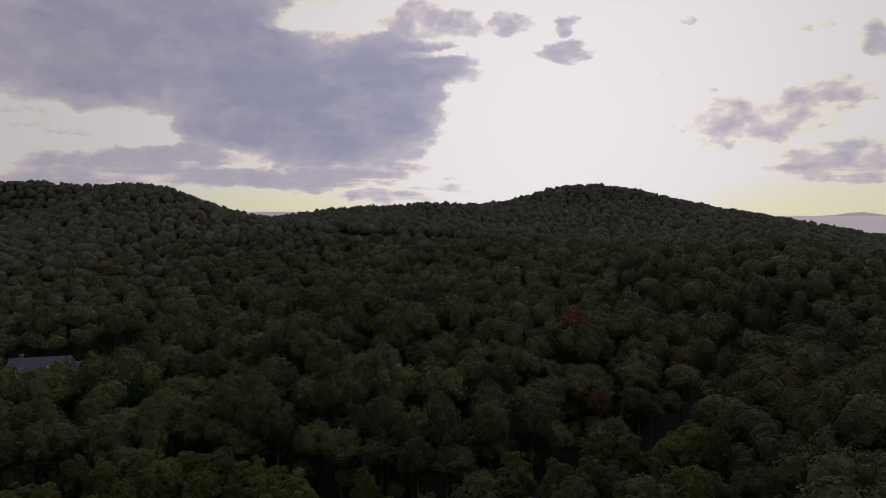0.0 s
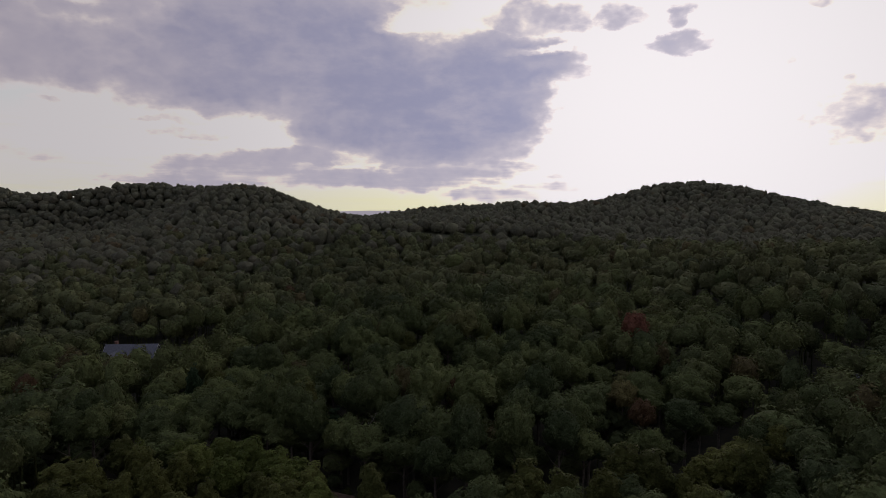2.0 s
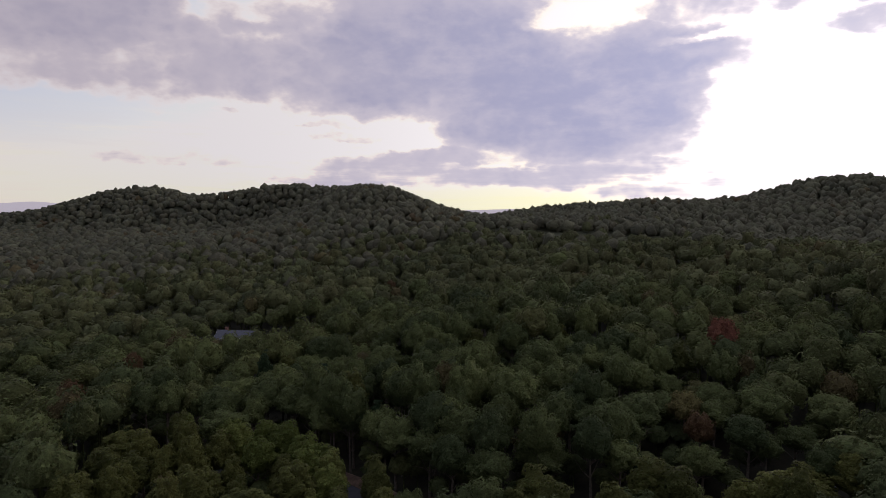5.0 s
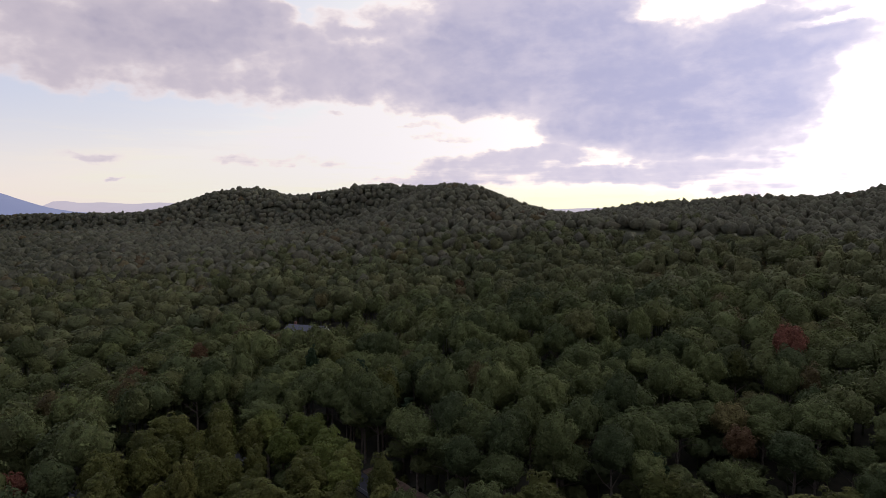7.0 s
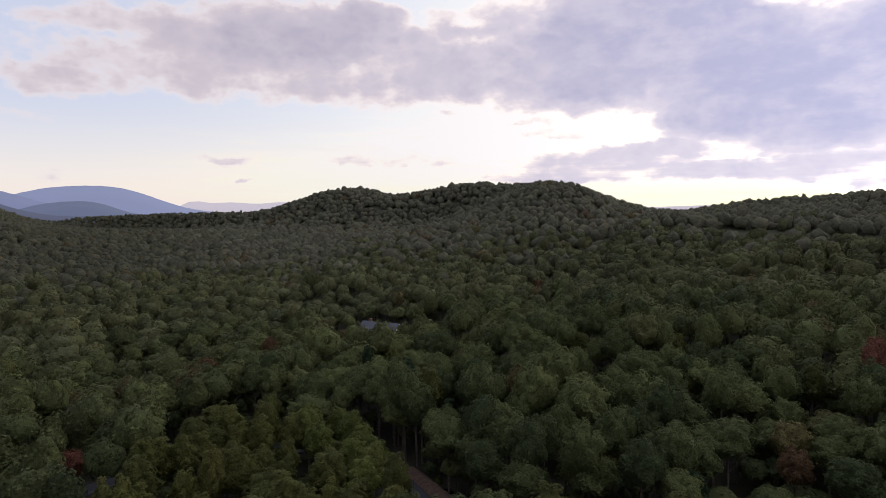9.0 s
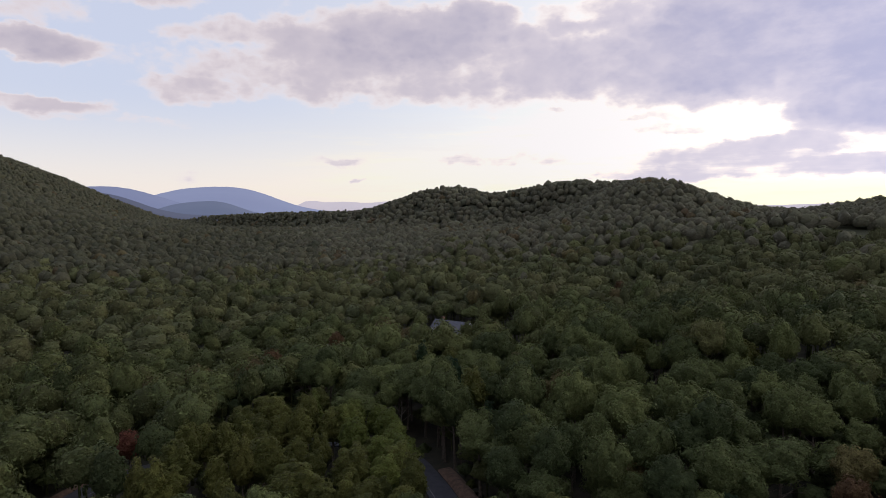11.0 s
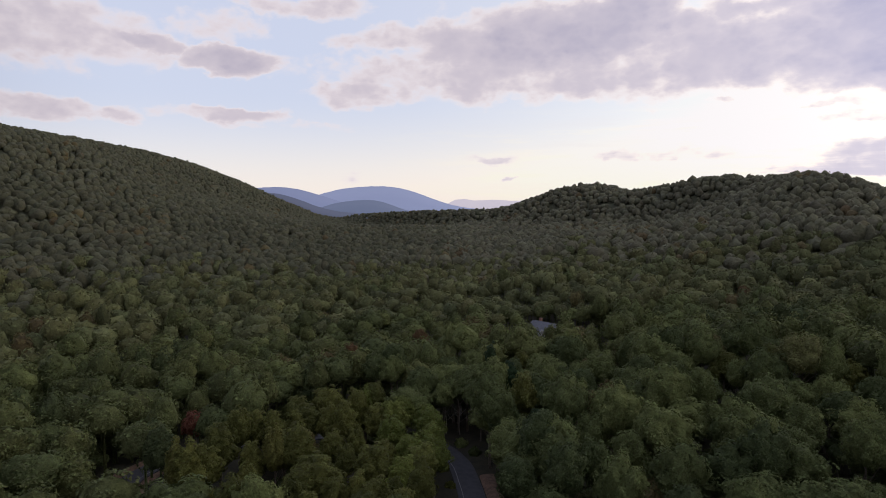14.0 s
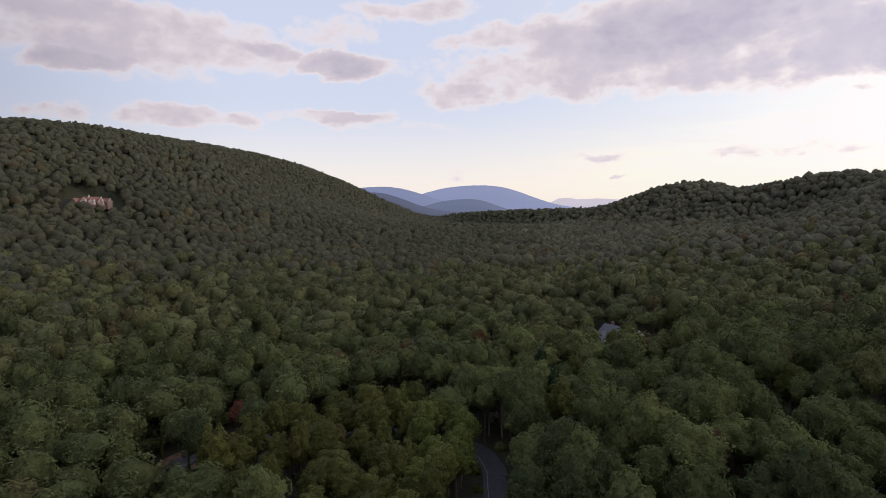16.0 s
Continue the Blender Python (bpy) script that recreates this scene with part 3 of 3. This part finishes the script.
for k, x, y, a, b, leaf in SPECIAL:
    tree(k, x, y, a, b * 1.2, leaf, "tree with leaves turned rusty red" if leaf == "red" else "tree with dull olive-yellow leaves" if leaf == "olive" else "tree with browned leaves in green woods", "turning trees")


for x, y, a, b in ((-46.5, 110.5, 0.78, 0.85), (-39.5, 108.3, 0.86, 0.9), (-32.5, 105.5, 0.80, 0.85), (-29.0, 100.0, 0.84, 0.9), (-53.0, 107.5, 0.84, 0.9), (-47.5, 103.0, 0.92, 0.9), (-40.0, 100.0, 0.88, 0.9), (-22.0, 96.0, 0.80, 0.9), (-51.0, 112.5, 0.55, 0.7), (-35.5, 107.0, 0.75, 0.9), (-28.0, 104.0, 0.76, 0.9), (-24.5, 100.5, 0.8, 0.9), (-43.5, 110.3, 0.78, 0.85), (-48.0, 112.3, 0.62, 0.8), (-56.5, 99.5, 0.95, 0.6)):
    tree("poplar", x, y, a, b * 1.2, "lime", "young tulip tree with bright yellow-green pointed crown", "poplar trees of the near wood")


# oaks that overhang the far bank of the road
for x, y, a, b in ((-11.5, 115.0, 0.86, 0.8), (-19.5, 116.0, 0.92, 0.85), (-26.0, 120.4, 0.84, 0.8), (-33.0, 122.4, 0.9, 0.8), (-38.5, 121.8, 0.8, 0.78), (-44.5, 125.0, 0.88, 0.82), (-51.5, 126.5, 0.9, 0.8), (-56.5, 130.5, 1.0, 0.85), (-63.5, 131.0, 0.95, 0.85), (-69.0, 124.0, 0.9, 0.85), (-62.0, 114.5, 0.8, 0.7)):
    tree("oak", x, y, a, b * 1.3, None, "broad oak with dark green rounded leafy crown", "oak trees of the near wood")


def woodland(name, idx, kinds, level, boughs, leaves, leaf, label, leaf_key="mixed"):
    """All trees of one belt, in one mesh: every tree has its crown of boughs and a trunk."""
    vs, qs, ts, tints, n = [], [], [], [], 0
    choice = place_rng.integers(0, len(kinds), len(idx))
    for k, kind in enumerate(kinds):
        mine = idx[choice == k]
        if not len(mine):
            continue
        v, q, t = crown_shape(kind, level, boughs, leaves, leaf, 17.0, (4.7 if leaves > 100 else 5.2) if kind == "oak" else 3.9)
        bv, bq = tube([(0, 0, -0.5), (0, 0, 9.0)], [0.35, 0.2], 3)
        q = np.concatenate([q, bq + len(v)])
        v = np.vstack([v, bv])
        c, s = np.cos(spin[mine])[:, None], np.sin(spin[mine])[:, None]
        x = (v[:, 0] * c - v[:, 1] * s) * broad[mine, None] + tx[mine, None]
        y = (v[:, 0] * s + v[:, 1] * c) * broad[mine, None] + ty[mine, None]
        z = v[:, 2] * size[mine, None] + tz[mine, None]
        off = n + np.arange(len(mine)) * len(v)
        vs.append(np.stack([x, y, z], -1).reshape(-1, 3))
        qs.append((q[None] + off[:, None, None]).reshape(-1, 4))
        ts.append((t[None] + off[:, None, None]).reshape(-1, 3))
        tints.append(np.repeat(mean_tint[mine], len(v)))
        n += len(mine) * len(v)
    me = raw_mesh(name, np.concatenate(vs), np.concatenate(qs), np.concatenate(ts))
    me.attributes.new("tint", "FLOAT", "POINT").data.foreach_set("value", np.concatenate(tints).astype(np.float32))
    me.materials.append(LEAF[leaf_key])
    return tagged(new(name, me), label, "woodland", kind="stuff")


h = hub[rest] + place_rng.normal(size=len(rest)) * np.where(hub[rest] > 200, 40.0, 12.0)
ahead = (np.degrees(np.arctan2(tx[rest] - WATCH[0], ty[rest] - WATCH[1])) > -122) & (np.degrees(np.arctan2(tx[rest] - WATCH[0], ty[rest] - WATCH[1])) < 48)
# woods on the northern hills take the leaf colour paled for haze
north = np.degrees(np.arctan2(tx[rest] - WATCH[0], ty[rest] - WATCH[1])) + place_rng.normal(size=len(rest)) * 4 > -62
MIX = ["oak"] * 9 + ["poplar"]
belts = [("woodland_near", ahead & (h < 150), 1, 20, 620, 0.31, "near"), ("woodland_middle", ahead & (h >= 150) & (h < 300), 1, 15, 140, 0.48, "mixed"),
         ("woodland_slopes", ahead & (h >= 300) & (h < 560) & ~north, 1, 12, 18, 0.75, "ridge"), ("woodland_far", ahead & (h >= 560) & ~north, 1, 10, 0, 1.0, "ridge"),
         ("woodland_north_slopes", ahead & (h >= 300) & (h < 560) & north, 1, 12, 18, 0.75, "hazed"), ("woodland_north_ridge", ahead & (h >= 560) & north, 1, 10, 0, 1.0, "hazed"), ("woodland_behind", ~ahead, 1, 9, 36, 0.8, "mixed")]
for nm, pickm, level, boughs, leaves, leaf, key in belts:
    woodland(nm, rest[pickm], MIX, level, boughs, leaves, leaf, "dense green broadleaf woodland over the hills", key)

# a dark leafy sheet added under the far crowns, to block gaps between them
ur = np.concatenate([np.linspace(300, 700, 46), np.linspace(712, 1400, 48)])
ua = np.radians(np.linspace(-128, 52, 190))
ux, uy = WATCH[0] + ur[:, None] * np.sin(ua), WATCH[1] + ur[:, None] * np.cos(ua)
uz = np.array([[noise.noise(Vector((x / 7.0, y / 7.0, 5.0))) for x, y in zip(rx_, ry_)] for rx_, ry_ in zip(ux, uy)])
rim = np.clip((ur - 300) / 60, 0, 1)[:, None] * np.clip((np.arange(190) + 1) / 4, 0, 1) * np.clip((190 - np.arange(190)) / 4, 0, 1)
rim = rim * np.clip((np.hypot(ux - LODGE[0] - 14, uy - LODGE[1] - 4) - 34) / 22, 0, 1)
uz = land(ux, uy) - 1.0 + rim * (10.4 + 2.0 * uz)
second = new("understorey", raw_mesh("understorey", np.stack([ux, uy, uz], -1).reshape(-1, 3), grid_faces(len(ur), 190)))
second.data.attributes.new("tint", "FLOAT", "POINT").data.foreach_set("value", np.full(len(ur) * 190, 0.15, np.float32))
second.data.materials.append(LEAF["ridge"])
tagged(second, "leafy sheet added to close gaps under the far trees", "woodland", kind="stuff")

# saplings and brush under the near trees
bx, by = place_rng.uniform(-120, 90, 800), place_rng.uniform(30, 200, 800)
clear_of = np.full(len(bx), 1e9)
for p in road_line[::2]:
    clear_of = np.minimum(clear_of, np.hypot(bx - p[0], by - p[1]))
ok = (clear_of > 6.5) & (np.hypot(bx - HOUSE[0], by - HOUSE[1]) > 14)
bx, by = bx[ok], by[ok]
keep_state = tx, ty, tz, size, broad, spin, mean_tint
tx, ty, tz = bx, by, land(bx, by) - 1.2
size, broad, spin, mean_tint = rng.uniform(0.28, 0.55, len(bx)), rng.uniform(0.4, 0.75, len(bx)), rng.uniform(0, 6.28, len(bx)), rng.uniform(0, 0.6, len(bx))
woodland("undergrowth", np.arange(len(bx)), ["oak"] * 4, 1, 9, 60, 1.0, "low brush and saplings under the trees", "near")
tx, ty, tz, size, broad, spin, mean_tint = keep_state

# ---- far ranges ----


def far_range(name, peaks, dist, base, low, high, colour, label):
    """A far blue mountain range: a ridge with a front and a back slope. peaks: bearing, height in degrees, half width."""
    a = np.linspace(low, high, 220)
    h = np.full(220, base)
    for b, e, w in peaks:
        h = h + e * np.exp(-0.5 * ((a - b) / w) ** 2)
    h = h + 0.03 * np.array([noise.noise(Vector((v * 1.9, dist * 0.01, 0.0))) for v in a]) + 0.012 * np.array([noise.noise(Vector((v * 9.0, dist * 0.01, 4.0))) for v in a])
    rows = []
    for d, f in ((-320, 0.0), (-200, 0.35), (-90, 0.75), (0, 1.0), (120, 0.7), (300, 0.0)):
        r = dist + d
        foot = WATCH[2] + dist * math.tan(radians(-2.2))
        z = foot + f * (WATCH[2] + dist * np.tan(np.radians(h)) - foot)
        rows.append(np.stack([WATCH[0] + r * np.sin(np.radians(a)), WATCH[1] + r * np.cos(np.radians(a)), z], -1))
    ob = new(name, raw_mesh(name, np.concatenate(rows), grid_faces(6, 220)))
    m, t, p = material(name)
    # haze is painted on: one flat colour, which also glows through emission
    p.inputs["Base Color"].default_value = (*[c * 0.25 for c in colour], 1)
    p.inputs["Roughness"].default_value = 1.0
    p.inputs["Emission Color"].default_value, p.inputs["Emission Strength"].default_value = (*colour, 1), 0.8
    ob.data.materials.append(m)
    return tagged(ob, label, "far hills", kind="structure")


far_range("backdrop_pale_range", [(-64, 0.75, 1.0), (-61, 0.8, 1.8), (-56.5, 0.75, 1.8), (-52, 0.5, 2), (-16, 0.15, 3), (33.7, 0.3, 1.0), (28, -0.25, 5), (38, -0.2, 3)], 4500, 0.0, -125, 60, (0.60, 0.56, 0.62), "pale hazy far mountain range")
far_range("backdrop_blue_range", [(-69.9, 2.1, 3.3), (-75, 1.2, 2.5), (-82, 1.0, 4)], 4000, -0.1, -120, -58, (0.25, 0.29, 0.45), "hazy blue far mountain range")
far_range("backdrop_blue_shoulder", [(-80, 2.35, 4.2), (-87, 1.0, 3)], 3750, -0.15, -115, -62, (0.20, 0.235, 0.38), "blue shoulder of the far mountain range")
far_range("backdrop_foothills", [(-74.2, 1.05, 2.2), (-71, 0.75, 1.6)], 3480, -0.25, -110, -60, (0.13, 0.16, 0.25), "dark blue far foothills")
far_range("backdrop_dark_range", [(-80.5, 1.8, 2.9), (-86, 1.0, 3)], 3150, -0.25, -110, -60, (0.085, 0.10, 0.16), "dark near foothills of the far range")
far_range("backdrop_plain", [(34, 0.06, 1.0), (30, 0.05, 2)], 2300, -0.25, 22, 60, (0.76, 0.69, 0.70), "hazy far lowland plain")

# ---- buildings and roadside things ----
SHINGLE = rough_material("grey_roof_shingles", (0.075, 0.08, 0.10), (0.12, 0.125, 0.155), 1.6, 0.8, 0.02)
SIDING = rough_material("pale_house_siding", (0.42, 0.42, 0.42), (0.56, 0.55, 0.53), 0.8, 0.7, 0.01)
WHITE = rough_material("white_trim_paint", (0.68, 0.68, 0.68), (0.80, 0.80, 0.79), 1.2, 0.6)
CLAYTILE = rough_material("weathered_terracotta_tiles", (0.22, 0.085, 0.065), (0.34, 0.15, 0.115), 0.9, 0.85, 0.03)
STUCCO = rough_material("pinkish_tan_stucco", (0.27, 0.17, 0.145), (0.38, 0.26, 0.22), 0.6, 0.9, 0.02)
BRICK = rough_material("brown_chimney_brick", (0.18, 0.09, 0.07), (0.30, 0.17, 0.13), 3.0, 0.9, 0.02)
glass_m, _, gp = material("dark_window_glass")
gp.inputs["Base Color"].default_value, gp.inputs["Roughness"].default_value, gp.inputs["Specular IOR Level"].default_value = (0.02, 0.025, 0.03, 1), 0.06, 0.8


def block(bm, x0, x1, y0, y1, z0, z1):
    m = Matrix.Translation(((x0 + x1) / 2, (y0 + y1) / 2, (z0 + z1) / 2)) @ Matrix.Diagonal((x1 - x0, y1 - y0, z1 - z0, 1))
    bmesh.ops.create_cube(bm, size=1.0, matrix=m)


def made(name, bm, mat, parent, label=""):
    me = bpy.data.meshes.new(name)
    bmesh.ops.recalc_face_normals(bm, faces=bm.faces[:])
    bm.to_mesh(me)
    bm.free()
    return part(name, me, mat, parent, label)


def prism(bm, ring, axis_a, axis_b, place):
    """A solid between two equal rings of (across, up) points, from axis_a to axis_b along the house."""
    rows = [[bm.verts.new(place(d, a, z)) for a, z in ring] for d in (axis_a, axis_b)]
    n = len(ring)
    for i in range(n):
        bm.faces.new((rows[0][i], rows[0][(i + 1) % n], rows[1][(i + 1) % n], rows[1][i]))
    bm.faces.new(rows[0])
    bm.faces.new(rows[1][::-1])


def wing(house, cx, cy, length, depth, eaves, rise, along_x, wall_m, roof_m, windows, z0=0.0):
    """One gabled wing: walls up into the gables, two thick roof slopes, white fascia boards and windows with frames."""
    def place(d, a, z):
        return (cx + d, cy + a, z0 + z) if along_x else (cx + a, cy + d, z0 + z)
    L, D = length / 2, depth / 2
    bm = bmesh.new()
    prism(bm, [(-D, -3.5), (D, -3.5), (D, eaves), (0, eaves + rise), (-D, eaves)], -L, L, place)
    made("wall", bm, wall_m, house)
    over, th = 0.5, 0.22
    k = rise / D
    bm = bmesh.new()
    prism(bm, [(-D - over, eaves - over * k + 0.03), (0, eaves + rise + 0.03), (D + over, eaves - over * k + 0.03), (D + over, eaves - over * k + 0.03 + th), (0, eaves + rise + 0.03 + th * 1.2), (-D - over, eaves - over * k + 0.03 + th)], -L - over, L + over, place)
    made("roof", bm, roof_m, house)
    for e in (-L - over - 0.06, L + over):
        bm = bmesh.new()
        prism(bm, [(-D - over, eaves - over * k - 0.2), (0, eaves + rise - 0.2), (D + over, eaves - over * k - 0.2), (D + over, eaves - over * k + 0.2), (0, eaves + rise + 0.24), (-D - over, eaves - over * k + 0.2)], e, e + 0.06, place)
        made("fascia", bm, WHITE, house, "white gable fascia board")
    spots = [(d, s) for d in np.linspace(-L + 1.6, L - 1.6, max(1, windows)) for s in (-1, 1)]
    for z in ([1.0, 3.7] if eaves > 5 else [1.0]):
        for d, s in spots:
            add_window(house, lambda u, w, q, d=d, s=s, z=z: place(d + u, s * (D + w), z + q))
    if rise > 2:
        for s in (-1, 1):
            add_window(house, lambda u, w, q, s=s: place(s * (L + w), u, eaves - 0.3 + q))


def add_window(house, at, width=1.1, high=1.5):
    bm = bmesh.new()
    for u0, u1, q0, q1 in ((-0.65, 0.65, 0, 0.1), (-0.65, 0.65, high - 0.1, high), (-0.65, -0.55, 0.1, high - 0.1), (0.55, 0.65, 0.1, high - 0.1), (-0.03, 0.03, 0.1, high - 0.1)):
        c = [bm.verts.new(at(u, w, q)) for w in (-0.02, 0.07) for u, q in ((u0, q0), (u1, q0), (u1, q1), (u0, q1))]
        for f in ((0, 1, 2, 3), (4, 5, 6, 7), (0, 1, 5, 4), (1, 2, 6, 5), (2, 3, 7, 6), (3, 0, 4, 7)):
            bm.faces.new([c[i] for i in f])
    win = made("window", bm, WHITE, house)
    bm = bmesh.new()
    c = [bm.verts.new(at(u, w, q)) for w in (0.0, 0.03) for u, q in ((-0.55, 0.1), (0.55, 0.1), (0.55, high - 0.1), (-0.55, high - 0.1))]
    for f in ((0, 1, 2, 3), (4, 5, 6, 7), (0, 1, 5, 4), (1, 2, 6, 5), (2, 3, 7, 6), (3, 0, 4, 7)):
        bm.faces.new([c[i] for i in f])
    made("pane", bm, glass_m, win)


def chimney(house, x, y, z0, z1, mat):
    bm = bmesh.new()
    block(bm, x - 0.5, x + 0.5, y - 0.4, y + 0.4, z0, z1)
    block(bm, x - 0.6, x + 0.6, y - 0.5, y + 0.5, z1, z1 + 0.2)
    made("chimney", bm, mat, house)


house = new("house")
house.matrix_world = pose(*HOUSE, float(land(*HOUSE)) + 0.8, 0, 0, 14)
wing(house, 0, 0, 17.0, 9.0, 3.8, 3.6, True, SIDING, SHINGLE, 5)
wing(house, 5.0, -5.6, 7.0, 6.4, 3.6, 3.0, False, SIDING, SHINGLE, 2)
wing(house, -4.5, -5.0, 5.0, 4.4, 3.4, 2.2, False, SIDING, SHINGLE, 1)
wing(house, 11.5, 0.5, 6.0, 7.0, 2.7, 2.6, True, SIDING, SHINGLE, 2)
chimney(house, -6.0, 1.6, 4.0, 8.3, BRICK)
tagged(house, "pale house with grey shingle roof among trees", "house")

lodge = new("lodge")
lodge.matrix_world = pose(*LODGE, float(land(*LODGE)) + 2.6, 0, 0, -48) @ Matrix.Scale(0.70, 4)
wing(lodge, 0, 0, 17.0, 11.0, 6.2, 4.6, True, STUCCO, CLAYTILE, 5)
wing(lodge, -14.0, 1.0, 12.0, 9.0, 5.4, 3.6, True, STUCCO, CLAYTILE, 4)
wing(lodge, 14.0, 1.0, 12.0, 9.0, 5.4, 3.8, True, STUCCO, CLAYTILE, 4)
for cx, ln in ((-16.0, 8.0), (-5.0, 7.0), (5.5, 7.0), (15.0, 9.0)):
    wing(lodge, cx, 6.0, ln, 5.4, 5.6, 3.4, False, STUCCO, CLAYTILE, 2)
for cx in (-9.0, 0.2, 10.2):
    wing(lodge, cx, 4.6, 3.4, 2.8, 1.5, 1.5, False, WHITE, CLAYTILE, 1, 5.6)
chimney(lodge, 3.0, 0.5, 8.0, 13.0, WHITE)
chimney(lodge, -11.0, 0.5, 7.0, 11.0, WHITE)
tagged(lodge, "large tan house with terracotta gabled roofs on hillside", "house")


def bare_tree(x, y, tall, lean, seed):
    """A dead tree: a bleached trunk that forks into bare limbs and twigs."""
    r = random.Random(seed)
    top = new("dead_tree")
    top.matrix_world = pose(x, y, float(land(x, y)), lean, 0, seed * 40)
    v, q = tube([(0, 0, -0.4), (0.1, 0, tall * 0.3), (-0.1, 0.2, tall * 0.65), (0.15, 0.1, tall)], [0.19, 0.14, 0.08, 0.02])
    part("trunk", raw_mesh("dead_trunk", v, q), DEAD, top)
    for i in range(11):
        a, h = i * 2.4 + r.uniform(-0.5, 0.5), tall * (0.28 + 0.06 * i)
        ln = tall * r.uniform(0.16, 0.32) * (1.1 - 0.06 * i)
        x1, y1 = math.cos(a) * ln, math.sin(a) * ln
        pieces = [tube([(0, 0.1, h), (x1 * 0.5, y1 * 0.5, h + ln * 0.35), (x1, y1, h + ln * 0.9)], [0.06, 0.04, 0.014], 5)]
        for k in range(3):
            b = a + r.uniform(-1.2, 1.2)
            f = 0.4 + 0.2 * k
            pieces.append(tube([(x1 * f, y1 * f, h + ln * 0.75 * f), (x1 * f + math.cos(b) * ln * 0.4, y1 * f + math.sin(b) * ln * 0.4, h + ln * (0.75 * f + 0.4))], [0.04, 0.012], 4))
        v, q = join(pieces)
        part("limb", raw_mesh("dead_limb", v, q), DEAD, top)
    return tagged(top, "bare bleached dead tree with forked limbs", "dead tree", "dead trees")


bare_tree(-60.5, 121.5, 11.5, 2, 1)
bare_tree(-58.0, 124.0, 9.5, -4, 6)
bare_tree(-21.3, 122.5, 14.0, 3, 3)
bare_tree(-133.0, 358.0, 15.0, 3, 4)
bare_tree(-118.0, 222.0, 17.0, 2, 5)


def shrub(x, y, wide, tall, leaf, label):
    top = new("shrub")
    top.matrix_world = pose(x, y, float(land(x, y)) - 0.4, 0, 0, rng.uniform(0, 360))
    v, q, t = crown_shape("oak", 2, 12, 320, 0.2, tall * 1.3, wide)
    v = v - np.array([0, 0, tall * 0.3])
    part("foliage", raw_mesh("shrub_foliage", v, q, t), LEAF[leaf], top)
    return tagged(top, label, "shrub", "roadside shrubs")


for x, y, w, t, lf in ((-52.5, 54.5, 2.0, 2.6, "red"), (-49.0, 54.0, 1.5, 2.0, "red"), (-55.5, 53.5, 1.4, 1.6, "oak"), (-24.0, 117.5, 1.5, 1.8, "poplar"), (-45.0, 121.5, 1.6, 2.2, "oak"), (-51.0, 121.0, 1.7, 2.4, "oak"), (-33.0, 110.0, 1.3, 1.6, "poplar"), (-41.0, 112.0, 1.5, 2.0, "poplar")):
    shrub(x, y, w, t, lf, "low dark red shrub beside the road" if lf == "red" else "low green shrub beside the road")


def bank(lo, hi, i0, i1, rise, label):
    line = road_line[i0:i1]
    d = unit(np.gradient(line, axis=0))
    side = np.stack([d[:, 1], -d[:, 0]], -1)
    w = np.linspace(lo, hi, 9)
    xy = line[:, None] + side[:, None] * w[:, None]
    prof = np.sin(np.linspace(0, np.pi, 9)) ** 0.8
    ends = np.sin(np.linspace(0.02, np.pi - 0.02, len(line)))[:, None] ** 0.5
    bump = np.array([[noise.noise(Vector((p[0] * 0.8, p[1] * 0.8, 1.0))) for p in row] for row in xy])
    z = land(xy[..., 0], xy[..., 1]) - 0.1 + (rise * prof + 0.2 * bump * (prof > 0.05)) * ends
    ob = new("clay_bank", raw_mesh("clay_bank", np.concatenate([xy, z[..., None]], -1).reshape(-1, 3), grid_faces(len(line), 9)))
    ob.data.materials.append(DIRT)
    return tagged(ob, label, "bank", kind="structure")


bank(2.7, 6.4, 88, 132, 1.3, "bare reddish clay bank beside the road")
bank(2.7, 5.4, 192, 226, 0.7, "bare reddish clay bank beside the road")
bank(-5.0, -2.7, 196, 222, 0.5, "bare reddish clay verge beside the road")

box = new("mailbox")
box.matrix_world = pose(-47.3, 113.6, float(land(-47.3, 113.6)), 0, 0, 20)
bm = bmesh.new()
block(bm, -0.05, 0.05, -0.05, 0.05, -0.2, 1.0)
made("post", bm, BARK, box)
bm = bmesh.new()
prism(bm, [(-0.13, 1.0), (0.13, 1.0), (0.13, 1.16), (0.09, 1.25), (0, 1.28), (-0.09, 1.25), (-0.13, 1.16)], -0.28, 0.28, lambda d, a, z: (d, a, z))
made("letterbox", bm, WHITE, box, "white rounded letterbox")
tagged(box, "white mailbox on a short wooden post", "mailbox")
